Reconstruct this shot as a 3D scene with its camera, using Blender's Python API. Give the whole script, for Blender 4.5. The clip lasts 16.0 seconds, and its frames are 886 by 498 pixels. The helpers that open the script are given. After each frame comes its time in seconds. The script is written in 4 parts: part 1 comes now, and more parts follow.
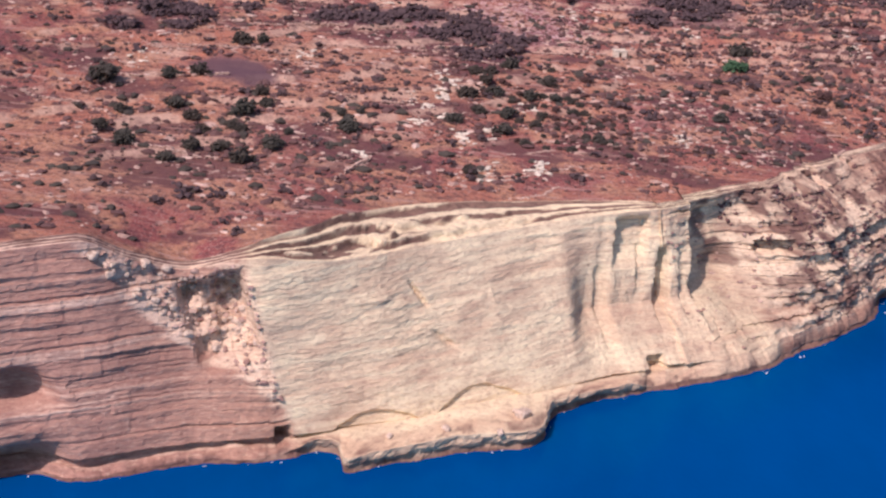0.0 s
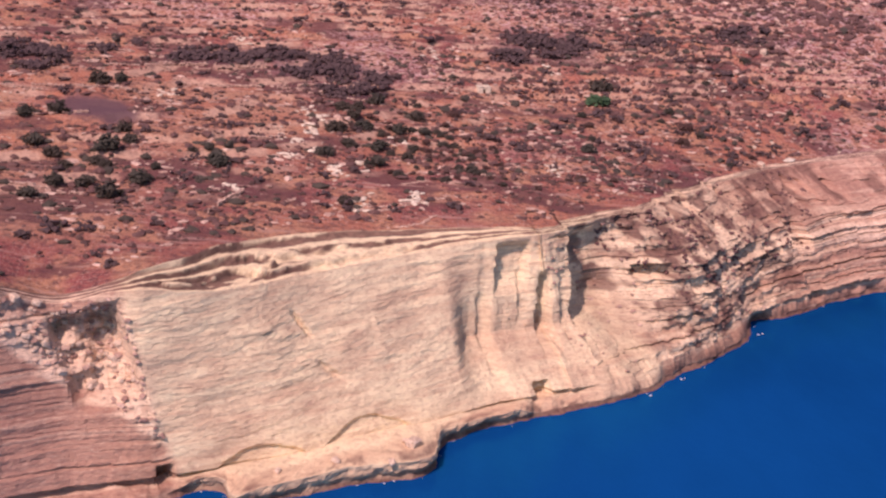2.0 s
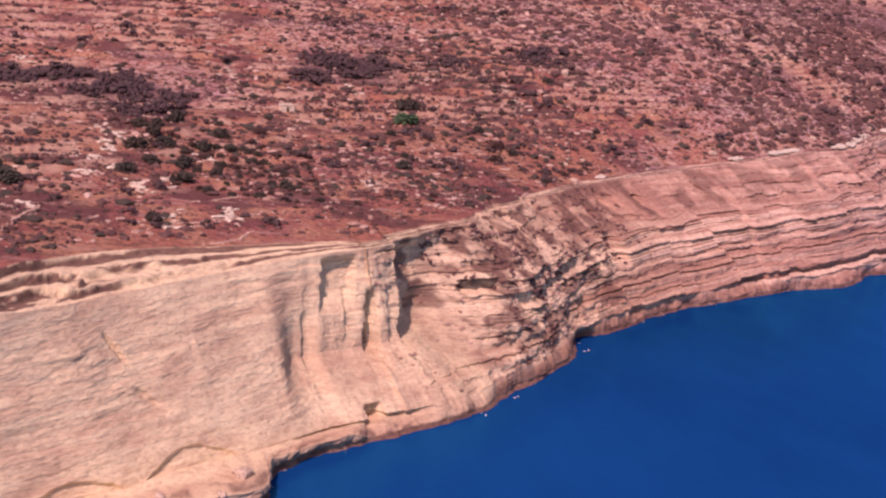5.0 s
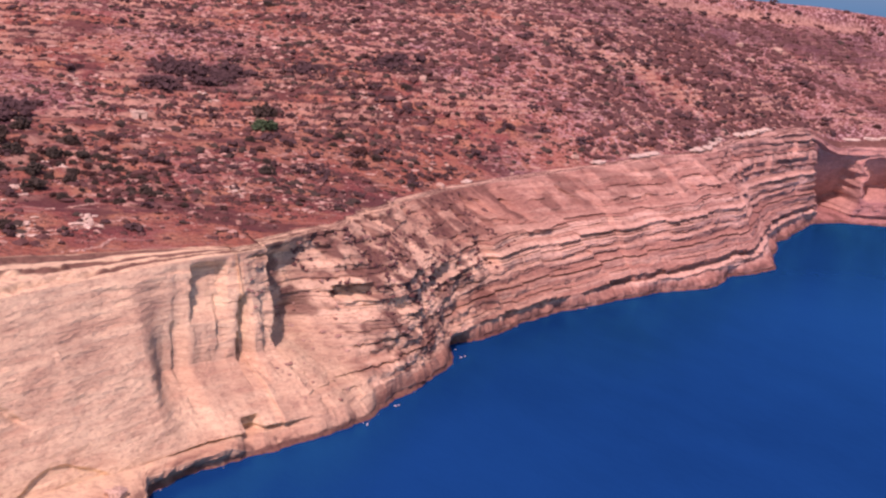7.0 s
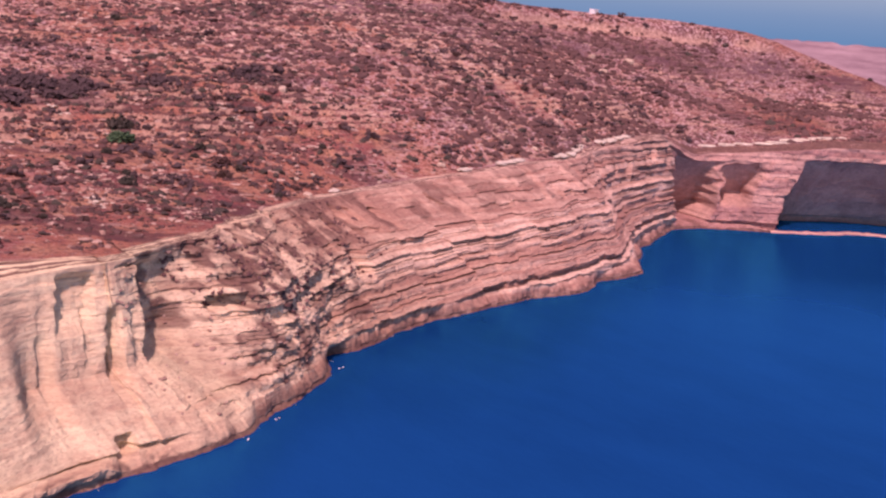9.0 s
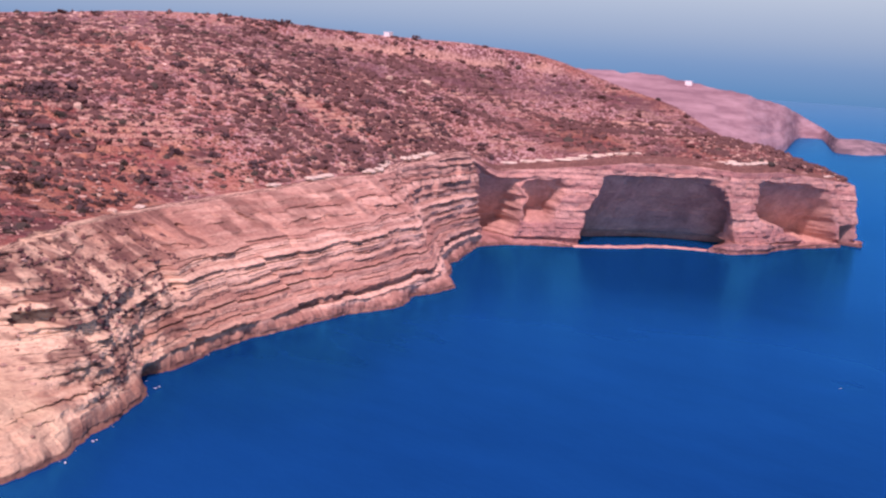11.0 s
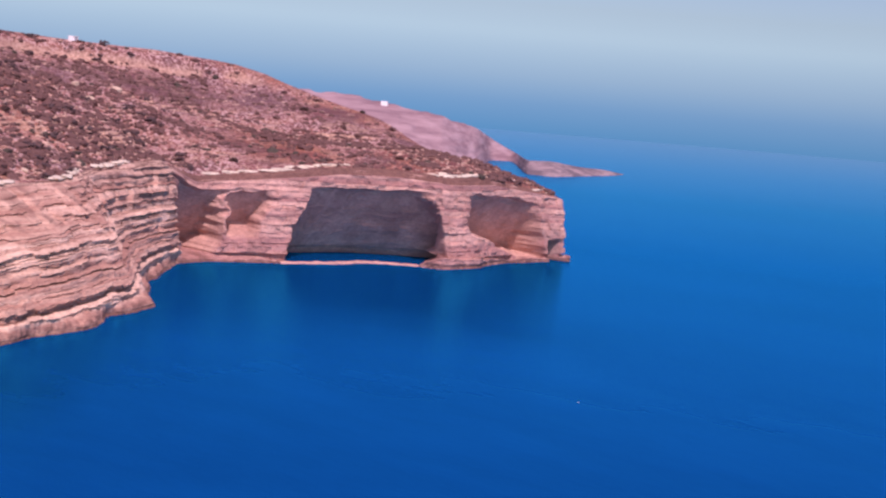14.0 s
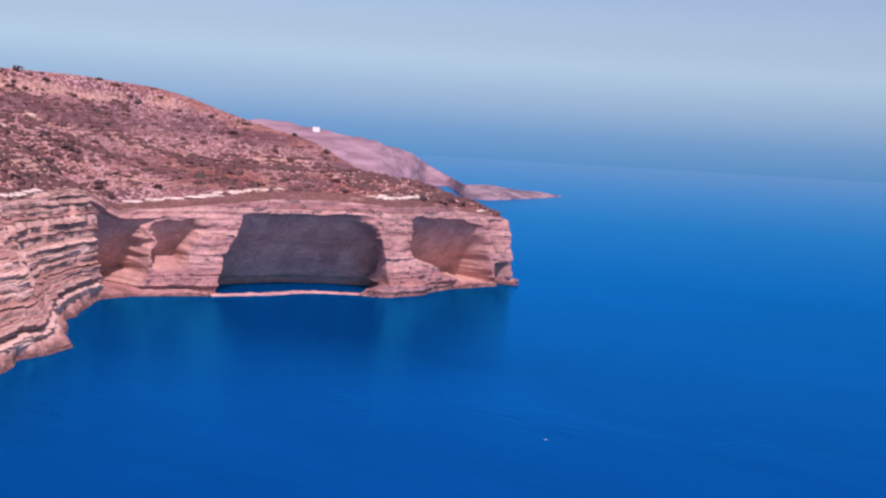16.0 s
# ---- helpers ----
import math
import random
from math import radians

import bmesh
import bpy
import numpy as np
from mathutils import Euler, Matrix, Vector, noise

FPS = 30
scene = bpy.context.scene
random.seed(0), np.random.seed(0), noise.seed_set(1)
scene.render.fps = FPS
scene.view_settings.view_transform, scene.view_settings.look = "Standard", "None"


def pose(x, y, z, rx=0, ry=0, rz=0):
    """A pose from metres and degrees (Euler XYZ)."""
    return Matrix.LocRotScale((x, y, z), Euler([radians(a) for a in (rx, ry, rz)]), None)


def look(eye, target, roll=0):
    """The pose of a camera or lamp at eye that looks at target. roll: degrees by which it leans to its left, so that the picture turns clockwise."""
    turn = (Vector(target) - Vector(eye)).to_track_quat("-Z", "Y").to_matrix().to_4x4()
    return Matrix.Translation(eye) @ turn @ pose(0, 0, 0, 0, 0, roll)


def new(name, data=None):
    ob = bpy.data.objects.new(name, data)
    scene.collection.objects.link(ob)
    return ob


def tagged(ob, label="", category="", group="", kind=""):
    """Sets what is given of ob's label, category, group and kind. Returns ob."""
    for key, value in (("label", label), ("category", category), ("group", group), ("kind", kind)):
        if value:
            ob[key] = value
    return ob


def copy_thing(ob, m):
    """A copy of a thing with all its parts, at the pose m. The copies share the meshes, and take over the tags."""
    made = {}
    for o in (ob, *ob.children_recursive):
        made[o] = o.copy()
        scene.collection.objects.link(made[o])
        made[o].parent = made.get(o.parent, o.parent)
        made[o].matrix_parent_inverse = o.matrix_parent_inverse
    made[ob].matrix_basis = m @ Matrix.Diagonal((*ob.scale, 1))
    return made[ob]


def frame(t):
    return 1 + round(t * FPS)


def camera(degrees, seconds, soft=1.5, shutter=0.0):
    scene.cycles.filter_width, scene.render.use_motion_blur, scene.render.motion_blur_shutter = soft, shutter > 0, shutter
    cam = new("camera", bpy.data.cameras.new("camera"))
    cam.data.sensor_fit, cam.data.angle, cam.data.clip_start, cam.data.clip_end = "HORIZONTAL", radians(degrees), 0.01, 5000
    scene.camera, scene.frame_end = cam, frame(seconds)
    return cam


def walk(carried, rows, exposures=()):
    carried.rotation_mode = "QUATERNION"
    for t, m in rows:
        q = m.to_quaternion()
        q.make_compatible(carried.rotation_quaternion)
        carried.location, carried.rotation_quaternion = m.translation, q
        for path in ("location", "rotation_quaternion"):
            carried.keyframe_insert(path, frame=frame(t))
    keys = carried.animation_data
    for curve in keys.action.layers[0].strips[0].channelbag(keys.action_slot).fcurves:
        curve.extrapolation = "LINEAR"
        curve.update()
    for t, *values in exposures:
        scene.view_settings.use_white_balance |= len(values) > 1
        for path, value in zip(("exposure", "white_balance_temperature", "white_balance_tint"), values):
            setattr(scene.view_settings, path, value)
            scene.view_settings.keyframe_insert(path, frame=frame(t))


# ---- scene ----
# ---- camera and its flight: seconds, place, turn to the left, tilt up, lean ----
cam = camera(35.5, 16.0, soft=2.4)
FLIGHT = [
    (0, -0.0, -0.1, 177.9, 3.04, -19.19, 2.79),
    (0.5, -3.1, 0.0, 174.4, 1.18, -18.45, 2.99),
    (1, -6.1, 0.6, 170.9, -0.74, -17.66, 3.16),
    (1.5, -8.8, 2.1, 167.6, -2.39, -16.96, 3.17),
    (2, -11.2, 4.7, 164.5, -3.66, -16.22, 3.14),
    (2.5, -13.3, 8.1, 161.6, -5.23, -15.78, 3.21),
    (3, -15.5, 12.0, 158.7, -6.84, -15.24, 3.26),
    (3.5, -17.6, 16.3, 155.9, -8.45, -14.85, 3.40),
    (4, -19.6, 20.6, 152.9, -10.11, -14.52, 3.69),
    (6.5, -31.1, 41.9, 137.9, -18.52, -12.29, 4.47),
    (7, -32.1, 46.5, 135.2, -20.30, -12.05, 4.34),
    (7.5, -32.8, 50.9, 132.6, -21.83, -11.74, 4.17),
    (8, -33.8, 54.9, 130.0, -23.56, -11.43, 4.05),
    (8.2, -34.2, 56.5, 128.9, -24.16, -11.23, 3.99),
    (10.5, -40.8, 72.1, 115.1, -33.12, -8.80, 3.68),
    (11, -41.1, 76.9, 112.0, -35.68, -8.30, 3.67),
    (11.5, -41.1, 82.4, 108.8, -38.18, -7.61, 3.82),
    (12, -39.9, 88.5, 105.9, -40.63, -7.15, 3.88),
    (12.5, -37.0, 95.1, 103.5, -43.22, -6.91, 4.05),
    (13, -32.2, 102.4, 101.6, -44.90, -6.45, 4.21),
    (13.5, -25.6, 110.1, 100.1, -46.77, -6.30, 4.47),
    (14, -17.8, 118.2, 98.7, -48.50, -6.24, 4.66),
    (14.5, -9.5, 126.5, 97.4, -49.61, -6.12, 4.81),
    (15, -1.3, 134.9, 95.8, -50.19, -5.85, 4.69),
    (15.5, 6.7, 143.3, 94.0, -50.41, -5.31, 4.07),
    (16, 14.5, 151.7, 92.1, -51.13, -4.89, 3.27),
]
walk(cam, [(t, pose(x, y, z, 90 + up, 0, left) @ pose(0, 0, 0, 0, 0, lean)) for t, x, y, z, left, up, lean in FLIGHT],
     exposures=[(0, -0.20, 5500, 30), (1, -0.26, 5550, 28), (2, -0.30, 6150, 46), (3, -0.42, 6300, 52), (7, -0.48, 6600, 70), (11, -0.28, 6150, 64), (13, -0.22, 5950, 52), (16, -0.23, 5650, 50)])

# ---- sky and sun ----
SUN_EL, SUN_AZ = 50, 215        # degrees; azimuth clockwise from +y
world = bpy.data.worlds.new("sky")
scene.world = world
world.use_nodes = True
wn, wl = world.node_tree.nodes, world.node_tree.links
wn.clear()
w_out, w_bg, w_sky = wn.new("ShaderNodeOutputWorld"), wn.new("ShaderNodeBackground"), wn.new("ShaderNodeTexSky")
w_sky.sky_type, w_sky.sun_disc = "NISHITA", False
w_sky.sun_elevation, w_sky.sun_rotation = radians(SUN_EL), radians(SUN_AZ)
w_sky.air_density, w_sky.dust_density, w_sky.ozone_density = 0.9, 2.5, 1.0
w_bg.inputs["Strength"].default_value = 0.098
# below the sea's edge the hazy air of the horizon goes on
w_co, w_sep, w_max, w_com = wn.new("ShaderNodeTexCoord"), wn.new("ShaderNodeSeparateXYZ"), wn.new("ShaderNodeMath"), wn.new("ShaderNodeCombineXYZ")
w_max.operation = "MAXIMUM"
w_max.inputs[1].default_value = 0.07
wl.new(w_co.outputs["Generated"], w_sep.inputs[0])
wl.new(w_sep.outputs["X"], w_com.inputs["X"])
wl.new(w_sep.outputs["Y"], w_com.inputs["Y"])
wl.new(w_sep.outputs["Z"], w_max.inputs[0])
wl.new(w_max.outputs[0], w_com.inputs["Z"])
wl.new(w_com.outputs[0], w_sky.inputs["Vector"])
# sea haze deepens the blue towards the horizon
w_ramp, w_mul = wn.new("ShaderNodeValToRGB"), wn.new("ShaderNodeMix")
while len(w_ramp.color_ramp.elements) < 6:
    w_ramp.color_ramp.elements.new(0.5)
for el, (at, tint) in zip(w_ramp.color_ramp.elements, ((0.0, (0.20, 0.82, 1.16, 1)), (0.03, (0.58, 1.10, 1.28, 1)), (0.05, (1.02, 1.44, 1.38, 1)), (0.08, (1.52, 1.90, 1.58, 1)), (0.14, (1.28, 1.48, 1.26, 1)), (0.43, (1.0, 1.03, 1.10, 1)))):
    el.position, el.color = at, tint
w_mul.data_type, w_mul.blend_type = "RGBA", "MULTIPLY"
w_mul.inputs[0].default_value = 1.0
w_low = wn.new("ShaderNodeMath")
w_low.inputs[1].default_value = 0.03
wl.new(w_sep.outputs["Z"], w_low.inputs[0])
wl.new(w_low.outputs[0], w_ramp.inputs[0])
wl.new(w_sky.outputs[0], w_mul.inputs[6])
wl.new(w_ramp.outputs[0], w_mul.inputs[7])
wl.new(w_mul.outputs[2], w_bg.inputs["Color"])
wl.new(w_bg.outputs[0], w_out.inputs["Surface"])

sun = new("sun", bpy.data.lights.new("sun", "SUN"))
sun.data.energy, sun.data.angle, sun.data.color = 5.0, radians(0.53), (1.0, 0.84, 0.64)
a, e = radians(SUN_AZ), radians(SUN_EL)
sun.matrix_world = look((300 * math.sin(a), 300 * math.cos(a), 600), (300 * math.sin(a) - math.sin(a) * math.cos(e), 300 * math.cos(a) - math.cos(a) * math.cos(e), 600 - math.sin(e)))


# ---- materials ----
class Mat:
    """A node material under construction."""

    def __init__(self, name, rough=0.9, spec=0.2):
        self.m = bpy.data.materials.new(name)
        self.m.use_nodes = True
        self.t = self.m.node_tree
        self.b = self.t.nodes["Principled BSDF"]
        self.b.inputs["Roughness"].default_value = rough
        self.b.inputs["Specular IOR Level"].default_value = spec
        self.geo = self.t.nodes.new("ShaderNodeNewGeometry")

    def node(self, kind, **inputs):
        n = self.t.nodes.new(kind)
        for k, v in inputs.items():
            self.put(n, k, v)
        return n

    def put(self, n, key, v):
        s = n.inputs[key]
        if isinstance(v, bpy.types.NodeSocket):
            self.t.links.new(v, s)
        else:
            s.default_value = v

    def scaled(self, x, y, z):
        n = self.node("ShaderNodeMapping")
        self.t.links.new(self.geo.outputs["Position"], n.inputs["Vector"])
        n.inputs["Scale"].default_value = (x, y, z)
        return n.outputs[0]

    def noise(self, scale, detail=5, vec=None, rough=0.55, distort=0.0):
        n = self.node("ShaderNodeTexNoise", Scale=scale, Detail=detail, Roughness=rough, Distortion=distort)
        self.t.links.new(vec or self.geo.outputs["Position"], n.inputs["Vector"])
        return n.outputs["Fac"]

    def ramp(self, fac, *stops):
        n = self.t.nodes.new("ShaderNodeValToRGB")
        while len(n.color_ramp.elements) < len(stops):
            n.color_ramp.elements.new(0.5)
        for el, (p, c) in zip(n.color_ramp.elements, stops):
            el.position = p
            el.color = (*c, 1) if not isinstance(c, float) else (c, c, c, 1)
        self.t.links.new(fac, n.inputs[0])
        return n.outputs[0]

    def mix(self, fac, a, b, mode="MIX"):
        n = self.t.nodes.new("ShaderNodeMix")
        n.data_type, n.blend_type = "RGBA", mode
        for s, v in ((n.inputs[0], fac), (n.inputs[6], a), (n.inputs[7], b)):
            if isinstance(v, bpy.types.NodeSocket):
                self.t.links.new(v, s)
            else:
                s.default_value = v if isinstance(v, float) else (*v, 1)
        return n.outputs[2]

    def maths(self, op, a, b=0.0):
        n = self.t.nodes.new("ShaderNodeMath")
        n.operation = op
        for s, v in zip(n.inputs, (a, b)):
            if isinstance(v, bpy.types.NodeSocket):
                self.t.links.new(v, s)
            else:
                s.default_value = v
        return n.outputs[0]

    def attr(self, name):
        n = self.t.nodes.new("ShaderNodeAttribute")
        n.attribute_name = name
        return n.outputs["Fac"]

    def bump(self, height, strength, distance):
        n = self.node("ShaderNodeBump", Strength=strength, Distance=distance, Height=height)
        self.t.links.new(n.outputs[0], self.b.inputs["Normal"])

    def done(self, colour):
        self.put(self.b, "Base Color", colour if isinstance(colour, bpy.types.NodeSocket) else (*colour, 1))
        return self.m


def rock_material(name, palettes, stain=0.5, layered=1.0):
    """Bedded limestone: each bed has its own tone; rust stains, weathering streaks and grain over it.
    palettes: light, middle and dark of the pink rock, then those of the warm and of the pale rock where there are any."""
    k = Mat(name, 0.92, 0.12)
    light, mid, dark = palettes[0]
    for key, other in zip(("warm", "pale"), palettes[1:]):
        light, mid, dark = (k.mix(k.attr(key), a, b) for a, b in zip((light, mid, dark), other))
    tone = k.attr("tone")
    beds = k.noise(0.8, 4, k.scaled(0.03, 0.03, 1.0), 0.6, 0.3)
    patches = k.noise(0.05, 5, None, 0.6)
    grain = k.noise(0.7, 7, k.scaled(0.6, 0.6, 1.5), 0.7)
    shade = k.maths("ADD", k.maths("MULTIPLY", tone, 0.75), k.maths("MULTIPLY", k.maths("SUBTRACT", beds, 0.5), 1.1 * layered))
    c = k.mix(k.ramp(shade, (0.16, 0.0), (0.62, 1.0)), mid, light)
    c = k.mix(k.maths("MULTIPLY", k.ramp(patches, (0.46, 0.0), (0.66, 1.0)), stain), c, dark)
    c = k.mix(k.maths("MULTIPLY", k.ramp(grain, (0.34, 1.0), (0.50, 0.0)), 0.42), c, dark)
    streak = k.noise(0.35, 5, k.scaled(1.0, 1.0, 0.07), 0.65)
    c = k.mix(k.maths("MULTIPLY", k.ramp(streak, (0.54, 0.0), (0.70, 1.0)), 0.28), c, dark)
    flecks = k.noise(0.9, 6, k.scaled(0.5, 0.5, 2.6), 0.72)
    c = k.mix(k.maths("MULTIPLY", k.ramp(flecks, (0.55, 0.0), (0.64, 1.0)), 0.55), c, dark)
    c = k.mix(k.maths("MULTIPLY", k.ramp(flecks, (0.36, 1.0), (0.45, 0.0)), 0.4), c, light)
    earth = k.mix(k.ramp(grain, (0.35, 0.0), (0.65, 1.0)), (0.10, 0.048, 0.042), (0.21, 0.105, 0.080))
    c = k.mix(k.maths("MULTIPLY", k.attr("earth"), 0.9), c, earth)
    k.bump(k.maths("ADD", grain, k.maths("MULTIPLY", beds, 0.5 * layered)), 1.0, 0.6)
    return k.done(c)


PINK = ((0.80, 0.55, 0.41), (0.45, 0.245, 0.18), (0.25, 0.115, 0.095))
WARM = ((0.82, 0.62, 0.40), (0.46, 0.26, 0.165), (0.25, 0.125, 0.09))
PALE = ((0.84, 0.68, 0.42), (0.65, 0.45, 0.28), (0.36, 0.21, 0.15))
limestone = rock_material("limestone", (PINK, WARM, PALE), 0.4)
limestone_far = rock_material("limestone_far", (((0.66, 0.40, 0.31), (0.43, 0.225, 0.19), (0.24, 0.115, 0.11)),), 0.40, 0.6)


def soil_material():
    k = Mat("dry_soil", 0.95, 0.1)
    big, midn, fine = k.noise(0.012, 4), k.noise(0.06, 5), k.noise(0.45, 6, None, 0.68)
    tiny = k.noise(1.6, 5, None, 0.7)
    c = k.mix(k.ramp(big, (0.42, 0.0), (0.56, 1.0)), (0.33, 0.106, 0.088), (0.48, 0.186, 0.112))
    c = k.mix(k.ramp(midn, (0.47, 0.0), (0.60, 1.0)), c, (0.54, 0.262, 0.148))
    c = k.mix(k.maths("MULTIPLY", k.attr("ochre"), 0.75), c, (0.56, 0.285, 0.165))
    c = k.mix(k.maths("MULTIPLY", k.ramp(fine, (0.40, 1.0), (0.52, 0.0)), 0.7), c, (0.10, 0.048, 0.050))
    c = k.mix(k.maths("MULTIPLY", k.ramp(tiny, (0.55, 0.0), (0.66, 1.0)), 0.8), c, (0.66, 0.45, 0.36))
    plum = k.noise(0.022, 7, k.scaled(1.0, 1.6, 1.0), 0.62)
    c = k.mix(k.maths("MULTIPLY", k.ramp(plum, (0.51, 0.0), (0.57, 1.0)), 0.8), c, (0.14, 0.062, 0.062))
    c = k.mix(k.maths("MULTIPLY", k.attr("bushy"), k.ramp(fine, (0.40, 0.9), (0.62, 0.35))), c, (0.15, 0.066, 0.064))
    lines = k.noise(0.10, 6, k.scaled(0.45, 2.6, 2.6), 0.66, 0.4)
    c = k.mix(k.maths("MULTIPLY", k.ramp(lines, (0.57, 0.0), (0.64, 1.0)), 0.6), c, (0.56, 0.35, 0.27))
    c = k.mix(k.maths("MULTIPLY", k.ramp(lines, (0.36, 1.0), (0.44, 0.0)), 0.5), c, (0.13, 0.055, 0.062))
    stony = k.attr("stony")
    c = k.mix(k.maths("MULTIPLY", stony, k.ramp(fine, (0.48, 0.0), (0.60, 1.0))), c, (0.58, 0.40, 0.37))
    c = k.mix(k.maths("MULTIPLY", k.attr("riser"), k.ramp(fine, (0.34, 0.35), (0.56, 0.95))), c, (0.62, 0.40, 0.28))
    c = k.mix(k.maths("MULTIPLY", k.attr("plum"), 0.75), c, (0.155, 0.085, 0.095))
    c = k.mix(k.maths("MULTIPLY", k.attr("tilled"), 0.9), c, (0.150, 0.085, 0.095))
    k.bump(k.maths("ADD", fine, tiny), 1.0, 0.7)
    return k.done(c)


soil = soil_material()


def leaf_material(name, a, b):
    k = Mat(name, 0.8, 0.2)
    n = k.noise(0.8, 4)
    info = k.t.nodes.new("ShaderNodeObjectInfo")
    c = k.mix(k.ramp(n, (0.35, 0.0), (0.65, 1.0)), a, b)
    c = k.mix(k.maths("MULTIPLY", info.outputs["Random"], 0.5), c, (0.075, 0.05, 0.038))
    return k.done(c)


leaf_dark = leaf_material("dark_leaves", (0.042, 0.040, 0.032), (0.075, 0.066, 0.050))
leaf_plum = leaf_material("plum_scrub", (0.120, 0.056, 0.054), (0.190, 0.096, 0.082))
leaf_thicket = leaf_material("thicket_leaves", (0.066, 0.042, 0.046), (0.110, 0.070, 0.070))
leaf_green = leaf_material("green_leaves", (0.045, 0.100, 0.045), (0.065, 0.135, 0.062))
leaf_dry = leaf_material("dry_scrub", (0.075, 0.038, 0.036), (0.120, 0.062, 0.050))
bark = Mat("bark", 0.9).done((0.10, 0.07, 0.05))


def sea_material():
    """Deep blue water; at a low angle its gloss takes over and it mirrors the sky, with horizon haze put into the gloss
    colour.
    """
    k = Mat("sea_water", 0.3, 0.0)
    swell = k.noise(0.006, 5, k.scaled(1.0, 0.5, 1.0))
    wave = k.noise(0.05, 4, k.scaled(1.0, 0.4, 1.0))
    ripple = k.noise(0.35, 4, k.scaled(1.0, 0.6, 1.0))
    k.bump(k.maths("ADD", ripple, k.maths("MULTIPLY", wave, 2.0)), 0.30, 0.6)
    c = k.mix(k.ramp(swell, (0.35, 0.0), (0.65, 1.0)), (0.000, 0.041, 0.165), (0.000, 0.064, 0.235))
    c = k.mix(k.maths("MULTIPLY", k.ramp(wave, (0.40, 0.0), (0.70, 1.0)), 0.35), c, (0.000, 0.066, 0.250))
    m = k.done(c)
    gloss = k.node("ShaderNodeBsdfGlossy", Roughness=0.20)
    k.t.links.new(k.b.inputs["Normal"].links[0].from_socket, gloss.inputs["Normal"])
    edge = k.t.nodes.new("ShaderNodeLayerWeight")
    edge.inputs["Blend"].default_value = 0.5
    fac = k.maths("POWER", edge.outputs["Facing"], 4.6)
    # gloss tint pales towards the horizon: sea haze painted by view angle
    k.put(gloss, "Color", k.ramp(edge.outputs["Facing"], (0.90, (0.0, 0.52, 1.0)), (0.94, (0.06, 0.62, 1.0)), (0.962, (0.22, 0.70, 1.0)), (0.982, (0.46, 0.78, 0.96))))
    mixer = k.t.nodes.new("ShaderNodeMixShader")
    k.t.links.new(fac, mixer.inputs[0])
    k.t.links.new(k.b.outputs[0], mixer.inputs[1])
    k.t.links.new(gloss.outputs[0], mixer.inputs[2])
    out_node = k.t.nodes["Material Output"]
    k.t.links.new(mixer.outputs[0], out_node.inputs["Surface"])
    return m


sea_mat = sea_material()
whitewash = Mat("whitewash", 0.8).done((0.80, 0.78, 0.74))


def stone_material(name, a, b):
    k = Mat(name, 0.9, 0.15)
    isl = k.geo.outputs["Random Per Island"]
    c = k.mix(isl, a, b)
    c = k.mix(k.maths("MULTIPLY", k.ramp(k.noise(1.5, 5), (0.40, 1.0), (0.55, 0.0)), 0.5), c, (0.20, 0.13, 0.10))
    return k.done(c)


stone_mat = stone_material("field_stone", (0.38, 0.225, 0.165), (0.72, 0.51, 0.39))
stone_gully = stone_material("gully_stone", (0.44, 0.31, 0.22), (0.66, 0.50, 0.36))
stone_red = stone_material("rubble_stone", (0.30, 0.17, 0.13), (0.58, 0.40, 0.30))
stone_bright = stone_material("pale_stone", (0.72, 0.60, 0.44), (0.80, 0.70, 0.54))


# ---- numeric noise ----
def hashed(ix, iy, seed):
    h = (ix.astype(np.int64) * 374761393 + iy.astype(np.int64) * 668265263 + seed * 1442695041) & 0xFFFFFFFF
    h = ((h ^ (h >> 13)) * 1274126177) & 0xFFFFFFFF
    h = ((h ^ (h >> 16)) * 2246822519) & 0xFFFFFFFF
    return ((h ^ (h >> 15)) & 0xFFFFFF) / float(0xFFFFFF)


def vnoise(x, y, seed=0):
    x, y = np.broadcast_arrays(np.asarray(x, float), np.asarray(y, float))
    ix, iy = np.floor(x), np.floor(y)
    fx, fy = x - ix, y - iy
    fx, fy = fx * fx * (3 - 2 * fx), fy * fy * (3 - 2 * fy)
    a, b = hashed(ix, iy, seed), hashed(ix + 1, iy, seed)
    c, d = hashed(ix, iy + 1, seed), hashed(ix + 1, iy + 1, seed)
    return (a + (b - a) * fx) * (1 - fy) + (c + (d - c) * fx) * fy


def fbm(x, y, seed=0, octaves=4, gain=0.5):
    total, amp, norm = 0.0, 1.0, 0.0
    for o in range(octaves):
        total = total + amp * vnoise(x * 2**o + 17.3 * o, y * 2**o - 9.1 * o, seed + o)
        norm += amp
        amp *= gain
    return total / norm - 0.5


def step(x, a, b):
    t = np.clip((np.asarray(x, float) - a) / (b - a), 0, 1)
    return t * t * (3 - 2 * t)


def bump_between(x, a, b, soft):
    return step(x, a - soft, a + soft) * (1 - step(x, b - soft, b + soft))


